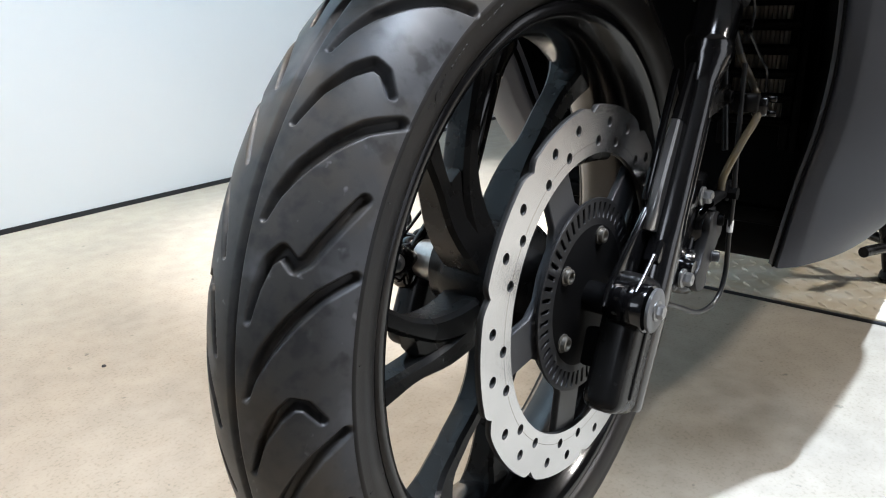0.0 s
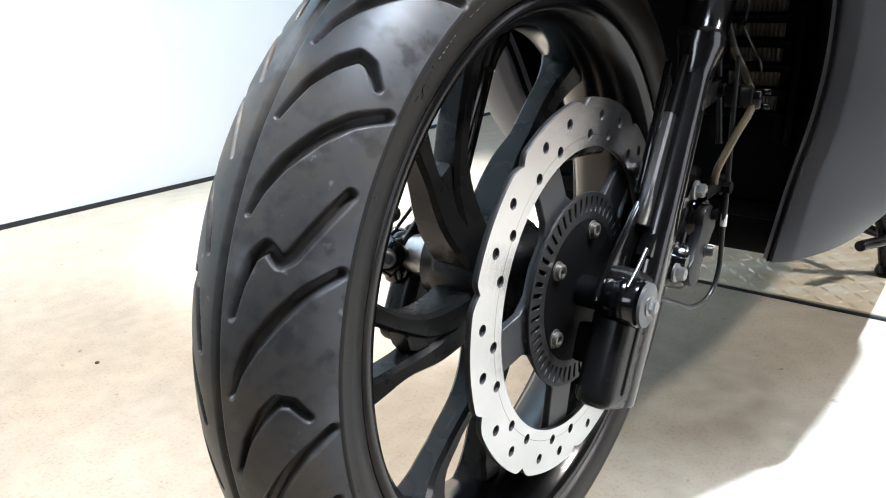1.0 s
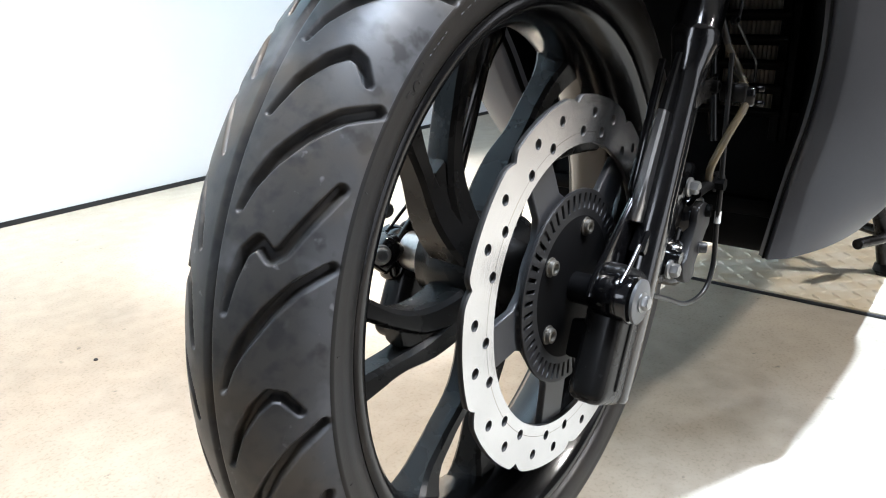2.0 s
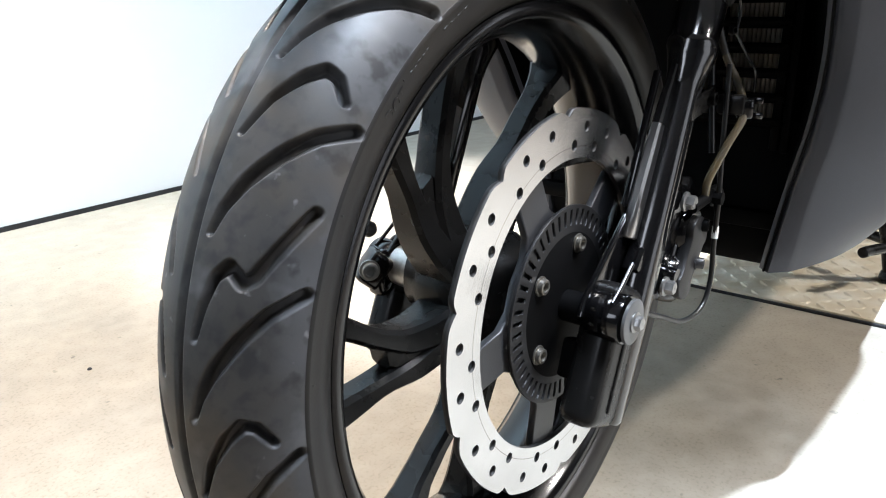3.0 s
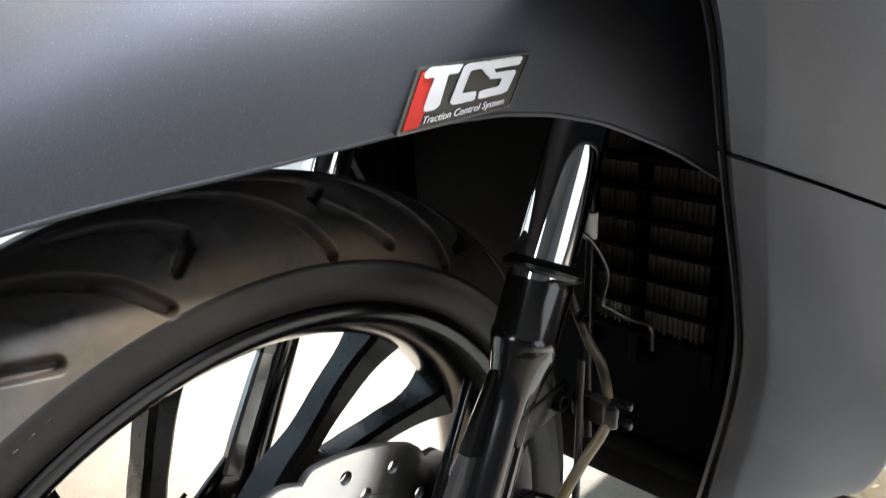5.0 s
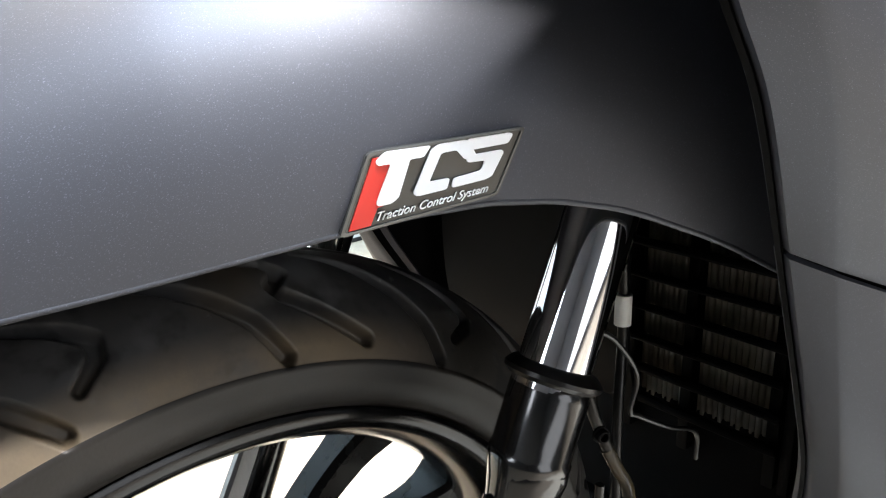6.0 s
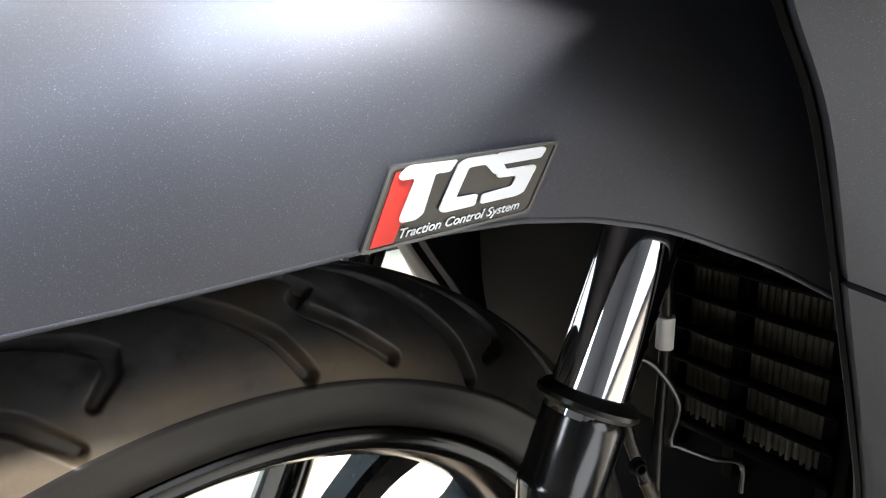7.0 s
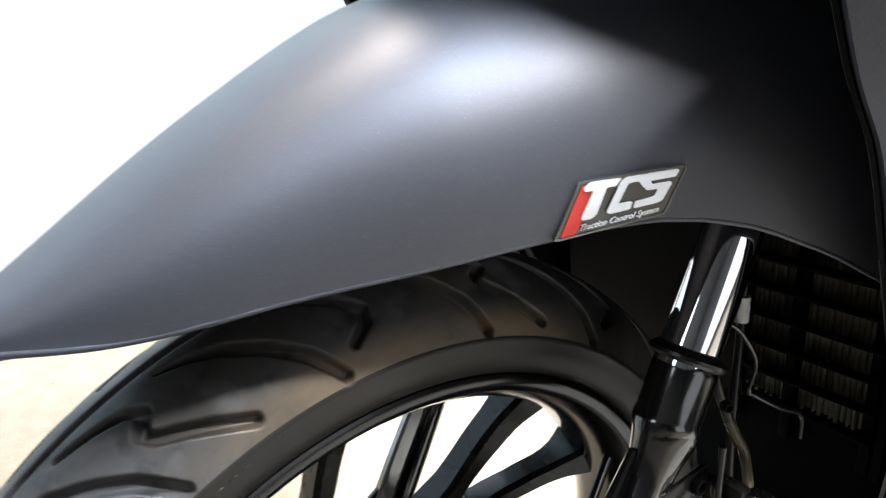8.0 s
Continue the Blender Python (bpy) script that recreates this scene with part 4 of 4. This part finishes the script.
def panel(front, fold, bulge, back):
    """A leg shield panel from its front edge to its fold, turned in along the edge and wrapped round behind."""
    f, g = smooth_path(front, 6), smooth_path(fold, 6)
    rows = []
    for p, q in zip(f, g):
        d = q - p
        side = Vector((d.y, -d.x, 0)).normalized()
        if side.x > 0:
            side = -side
        row = [p + Vector((0.012, 0.012, 0)), p + Vector((0.002, 0.002, 0)), p]
        for t in (0.03, 0.07, 0.115, 0.13, 0.17, 0.25, 0.34, 0.44, 0.55, 0.66, 0.77, 0.88, 0.95, 1.0):
            b = bulge * math.sin(math.pi * min(1, t)) + 0.007 * min(1, t / 0.125) - 0.007 * t
            row.append(p + d * t + side * b)
        row += [q + Vector((0.006, -0.001, 0)), q + Vector((0.016, 0.003, 0)), q + Vector(back)]
        rows.append(row)
    return shell(rows, 0.0025, 1)


def mirrored(bm):
    """The same mesh on the scooter's other side."""
    for v in bm.verts:
        v.co.y = 2 * MID_Y - v.co.y
    return bm


for flip in (False, True):
    upper, lower = panel(FRONT_UP, FOLD_UP, 0.006, (0.05, 0.02, 0)), panel(FRONT_LOW, FOLD_LOW, 0.008, (0.04, 0.02, 0.01))
    for skin_bm in (upper, lower):
        for v in skin_bm.verts:
            v.co.x += 0.026 if flip else 0.0
    liner = shell([[Vector(p) + Vector((0.026 if flip else 0.0, 0, 0)) + Vector((0.002, 0.004, 0)) + Vector((0.17 * t, 0.05 * t, 0)) for t in np.linspace(0, 1, 5)]
                   for p in smooth_path(FRONT_UP[:-1] + FRONT_LOW, 4)], 0.002, 1)
    backing = shell([[Vector(FRONT_UP[-1]).lerp(Vector(FOLD_UP[-1]), t) + Vector((0.007, 0.004, dz)) for t in np.linspace(0.02, 0.98, 8)] for dz in (-0.012, 0.0, 0.012)], 0.002, 1)
    part("seam_backing", mirrored(backing) if flip else backing, PLASTIC_BLACK, scooter)
    part("upper_panel", mirrored(upper) if flip else upper, MATT_GREY, scooter, "matt grey upper leg shield panel")
    part("lower_panel", mirrored(lower) if flip else lower, MATT_GREY, scooter, "matt grey lower leg shield panel")
    part("side_liner", mirrored(liner) if flip else liner, PLASTIC_BLACK, scooter, "black inner liner beside the radiator")

# liner behind the wheel and radiator
def strip(points, y0, y1, thick=0.003, n=6):
    pts = smooth_path(points, 5)
    return shell([[Vector((p.x, y, p.z)) for y in np.linspace(y0, y1, n)] for p in pts], thick, 1)


part("belly_liner", strip([(0.362, 0, 0.365), (0.352, 0, 0.32), (0.335, 0, 0.27), (0.345, 0, 0.222), (0.42, 0, 0.215), (0.9, 0, 0.20)], -0.124, 0.148), PLASTIC_BLACK, scooter, "black moulded belly liner")
part("wheel_arch", strip([(0.16, 0, 0.73), (0.22, 0, 0.70), (0.30, 0, 0.66), (0.352, 0, 0.615)], -0.17, 0.19), PLASTIC_BLACK, scooter, "black wheel arch liner")
part("centre_cover", strip([(0.286, 0, 0.64), (0.284, 0, 0.55), (0.286, 0, 0.45), (0.300, 0, 0.39)], -0.028, 0.150), PLASTIC_BLACK, scooter, "black cover behind the wheel")
core = part("radiator", block((0.024, 0.125, 0.27), Matrix.Translation((0.375, -0.043, 0.475)), 0.003), CORE, scooter, "finned aluminium radiator behind a black grille")
for k in range(12):
    part("grille_slat", block((0.019, 0.127, 0.0058), Matrix.Translation((0.347, -0.043, 0.3655 + 0.0243 * k)) @ Matrix.Rotation(radians(24), 4, "Y"), 0.0020), PLASTIC_BLACK, core)
part("grille_frame", block((0.040, 0.008, 0.280), Matrix.Translation((0.366, -0.110, 0.475)), 0.002), PLASTIC_BLACK, core)
for y in (-0.100, -0.036, 0.012):
    part("grille_bar", block((0.012, 0.009, 0.275), Matrix.Translation((0.351, y, 0.475)), 0.002), PLASTIC_BLACK, core)
fin = part("cooling_fin", block((0.005, 0.0036, 0.250), Matrix.Translation((0.3605, -0.098, 0.475)), 0.001, 1), CORE, core, smooth=False)
for k in range(1, 25):
    other = new("cooling_fin", fin.data)
    other.parent, other.location = core, (0.0007 * (k * 7 % 3), 0.0046 * k, 0)

# Sheet added to keep the gap beside the radiator dark.
part("gap_sheet", block((0.006, 0.40, 0.46), Matrix.Translation((0.394, 0.012, 0.530)), 0.002), PLASTIC_BLACK, scooter, "black sheet added behind the radiator to close a bright gap")

# nose above the mudguard and floorboard behind
nose_rows = []
for x, zl, w in ((0.012, 0.735, 0.03), (0.030, 0.725, 0.10), (0.050, 0.722, 0.145), (0.075, 0.722, 0.170), (0.10, 0.725, 0.195), (0.2, 0.735, 0.232), (0.32, 0.74, 0.245), (0.6, 0.76, 0.24)):
    nose_rows.append([Vector((x, MID_Y + w * math.sin(t), zl + 0.16 + 0.02 * x - (0.16 + 0.0) * math.cos(t) ** 0.6 if abs(t) < math.pi / 2 - 1e-4 else zl + 0.16)) for t in np.linspace(-math.pi / 2, math.pi / 2, 17)])
part("nose_underside", shell(nose_rows, 0.004, -1), PLASTIC_BLACK, scooter, "black nose underside above the mudguard")
# Unseen cowl, its outline set to cast the floor shadow and shade the panels.
SHADOW_OUTLINE = [(0.01, -0.03), (0.05, -0.12), (0.10, -0.19), (0.155, -0.238), (0.21, -0.272), (0.279, -0.3026), (0.3345, -0.3177), (0.383, -0.323), (0.452, -0.3268), (0.542, -0.3264), (0.62, -0.29)]
wide = smooth_path([(x, y, 0) for x, y in SHADOW_OUTLINE], 4)
part("shadow_cowl", shell([[Vector((p.x + dx, MID_Y + (p.y - MID_Y) * k * f, z + 0.24 * math.sqrt(max(0, 1 - f * f)) * min(1, (p.x + 0.05) / 0.3))) for f in np.sin(np.linspace(-math.pi / 2, math.pi / 2, 15))] for p in wide for dx, k, z in ((0, 1.03, 0.85),)], 0.01, 1), PLASTIC_BLACK, scooter, "unseen black cowl added to shade the panels and floor")
part("floorboard_sill", tube([(0.445, -0.168, 0.280), (0.50, -0.192, 0.272), (0.62, -0.198, 0.262), (0.85, -0.198, 0.262), (1.2, -0.198, 0.27)], [0.014, 0.022, 0.024, 0.024, 0.024], 20), MATT_GREY, scooter, "matt grey floorboard sill")
part("floorboard", block((0.90, 0.34, 0.02), Matrix.Translation((0.775, 0.012, 0.268)), 0.006), PLASTIC_BLACK, scooter, "black floorboard")
trim = part("tunnel_trim", shell([[Vector((x, -0.175 + 0.30 * (z - 0.28) * (z - 0.28), z)) for z in np.linspace(0.285, 0.455, 8)] for x in np.linspace(0.42, 1.1, 14)], 0.004, -1), SILVER_PLASTIC, scooter, "silver trim along the floor tunnel")
for k in range(7):
    part("trim_rib", block((0.010, 0.006, 0.070), Matrix.Translation((0.52 + 0.05 * k, -0.177, 0.335)) @ Matrix.Rotation(radians(28), 4, "Y"), 0.002), SILVER_PLASTIC, trim)
part("tunnel_cover", shell([[Vector((x, -0.165 + 0.25 * (z - 0.46), z)) for z in np.linspace(0.462, 0.80, 8)] for x in np.linspace(0.31, 1.1, 14)], 0.004, -1), MATT_GREY, scooter, "matt grey tunnel cover")

RUBBER_INLAY = material("ribbed grey rubber", (0.06, 0.06, 0.065), 0.6, vary=0.2, scale=40, bump=0.2, bump_scale=500)
part("rubber_inlay", block((0.50, 0.008, 0.030), Matrix.Translation((0.78, -0.1785, 0.350)), 0.002), RUBBER_INLAY, trim, "dark ribbed rubber inlay")
for k in range(26):
    part("inlay_rib", block((0.006, 0.010, 0.022), Matrix.Translation((0.56 + 0.018 * k, -0.180, 0.349)) @ Matrix.Rotation(radians(18), 4, "Y"), 0.0015, 1), RUBBER_INLAY, trim)
part("foot_plate", block((0.52, 0.010, 0.034), Matrix.Translation((0.80, -0.181, 0.312)) @ Matrix.Rotation(radians(-3), 4, "Y"), 0.004), SILVER_PLASTIC, trim, "silver foot plate with raised marks")
part("silver_facet", block((0.20, 0.012, 0.026), Matrix.Translation((0.62, -0.178, 0.378)) @ Matrix.Rotation(radians(-8), 4, "Y"), 0.005), SILVER_PLASTIC, trim)
part("silver_facet", block((0.12, 0.012, 0.034), Matrix.Translation((0.72, -0.176, 0.415)) @ Matrix.Rotation(radians(14), 4, "Y"), 0.006), SILVER_PLASTIC, trim)
part("dark_slot", block((0.010, 0.016, 0.034), Matrix.Translation((0.640, -0.178, 0.398)) @ Matrix.Rotation(radians(15), 4, "Y"), 0.002), PLASTIC_BLACK, trim)
# Silver tube that stands in for the highlight along the cover's lower edge.
part("edge_highlight", tube([(0.55, -0.168, 0.452), (0.62, -0.168, 0.466), (0.76, -0.166, 0.482), (0.95, -0.162, 0.50)], 0.003, 8), SILVER_PLASTIC, trim)
part("sensor_body", block((0.016, 0.016, 0.030), Matrix.Translation((-0.008, -0.068, 0.240)) @ Matrix.Rotation(radians(20), 4, "Y"), 0.003), PLASTIC_BLACK, leg, "black wheel speed sensor")
cap_bolt((-0.010, -0.076, 0.249), (0, -1, 0), 0.0046, 0.005, BOLT_DULL, leg)

# centre stand
stand = part("centre_stand", join(tube([(0.90, -0.10, 0.24), (0.94, -0.145, 0.12), (0.965, -0.162, 0.03)], 0.012, 14), tube([(0.86, -0.13, 0.085), (0.95, -0.152, 0.085), (1.02, 0.02, 0.085), (0.965, 0.18, 0.06)], 0.009, 12)), SATIN_BLACK, scooter, "black steel centre stand")
part("stand_foot", join(turned((0.968, -0.164, 0.0085), (0.1, -0.05, 1), [(0, 0.015), (0.004, 0.019), (0.014, 0.018), (0.024, 0.012)], 20), block((0.05, 0.024, 0.006), Matrix.Translation((0.972, -0.166, 0.0115)), 0.002)), SATIN_BLACK, stand)

# ---- chequer plate under the stand ----
PX0, PX1, PY0, PY1 = 0.768, 1.75, -0.235, 0.60
mat_under = part("rubber_mat", block((PX1 - PX0, PY1 - PY0, 0.0045), Matrix.Translation(((PX0 + PX1) / 2, (PY0 + PY1) / 2, 0.00225)), 0.0006), JOINT_DARK)
tagged(mat_under, "thin black rubber mat under the metal plate", "mat")
plate = part("chequer_plate", block((PX1 - PX0 - 0.006, PY1 - PY0 - 0.006, 0.004), Matrix.Translation(((PX0 + PX1) / 2, (PY0 + PY1) / 2, 0.0066)), 0.0008), ALU_PLATE)
tagged(plate, "worn aluminium chequer plate lying on a black mat", "metal plate")
verts, faces = [], []
for i in range(38):
    for j in range(33):
        cx, cy = PX0 + 0.016 + 0.0255 * i, PY0 + 0.014 + 0.0255 * j
        if cx > PX1 - 0.016 or cy > PY1 - 0.014:
            continue
        t = radians(45 if (i + j) % 2 else -45)
        ux, uy = math.cos(t), math.sin(t)
        b = len(verts)
        for a, c, h in ((-0.0135, 0, 0), (0, 0.0052, 0), (0.0135, 0, 0), (0, -0.0052, 0), (-0.006, 0, 0.0019), (0.006, 0, 0.0019)):
            verts.append((cx + a * ux - c * uy, cy + a * uy + c * ux, 0.0086 + h))
        faces += [(b, b + 4, b + 1), (b + 4, b + 5, b + 1), (b + 1, b + 5, b + 2), (b + 2, b + 5, b + 3), (b + 3, b + 5, b + 4), (b + 3, b + 4, b)]
studs = bpy.data.meshes.new("raised_studs")
studs.from_pydata(verts, [], faces)
tagged(to_object("raised_studs", studs, ALU_PLATE, plate, smooth=False), kind="stuff")

speck = part("pebble", turned((-0.022, 0.690, 0), (0, 0, 1), [(0, 0.0030), (0.0012, 0.0034), (0.0026, 0.0022), (0.0030, 0.0004)], 9), JOINT_DARK)
tagged(speck, "tiny dark pebble lying on the concrete floor", "pebble")
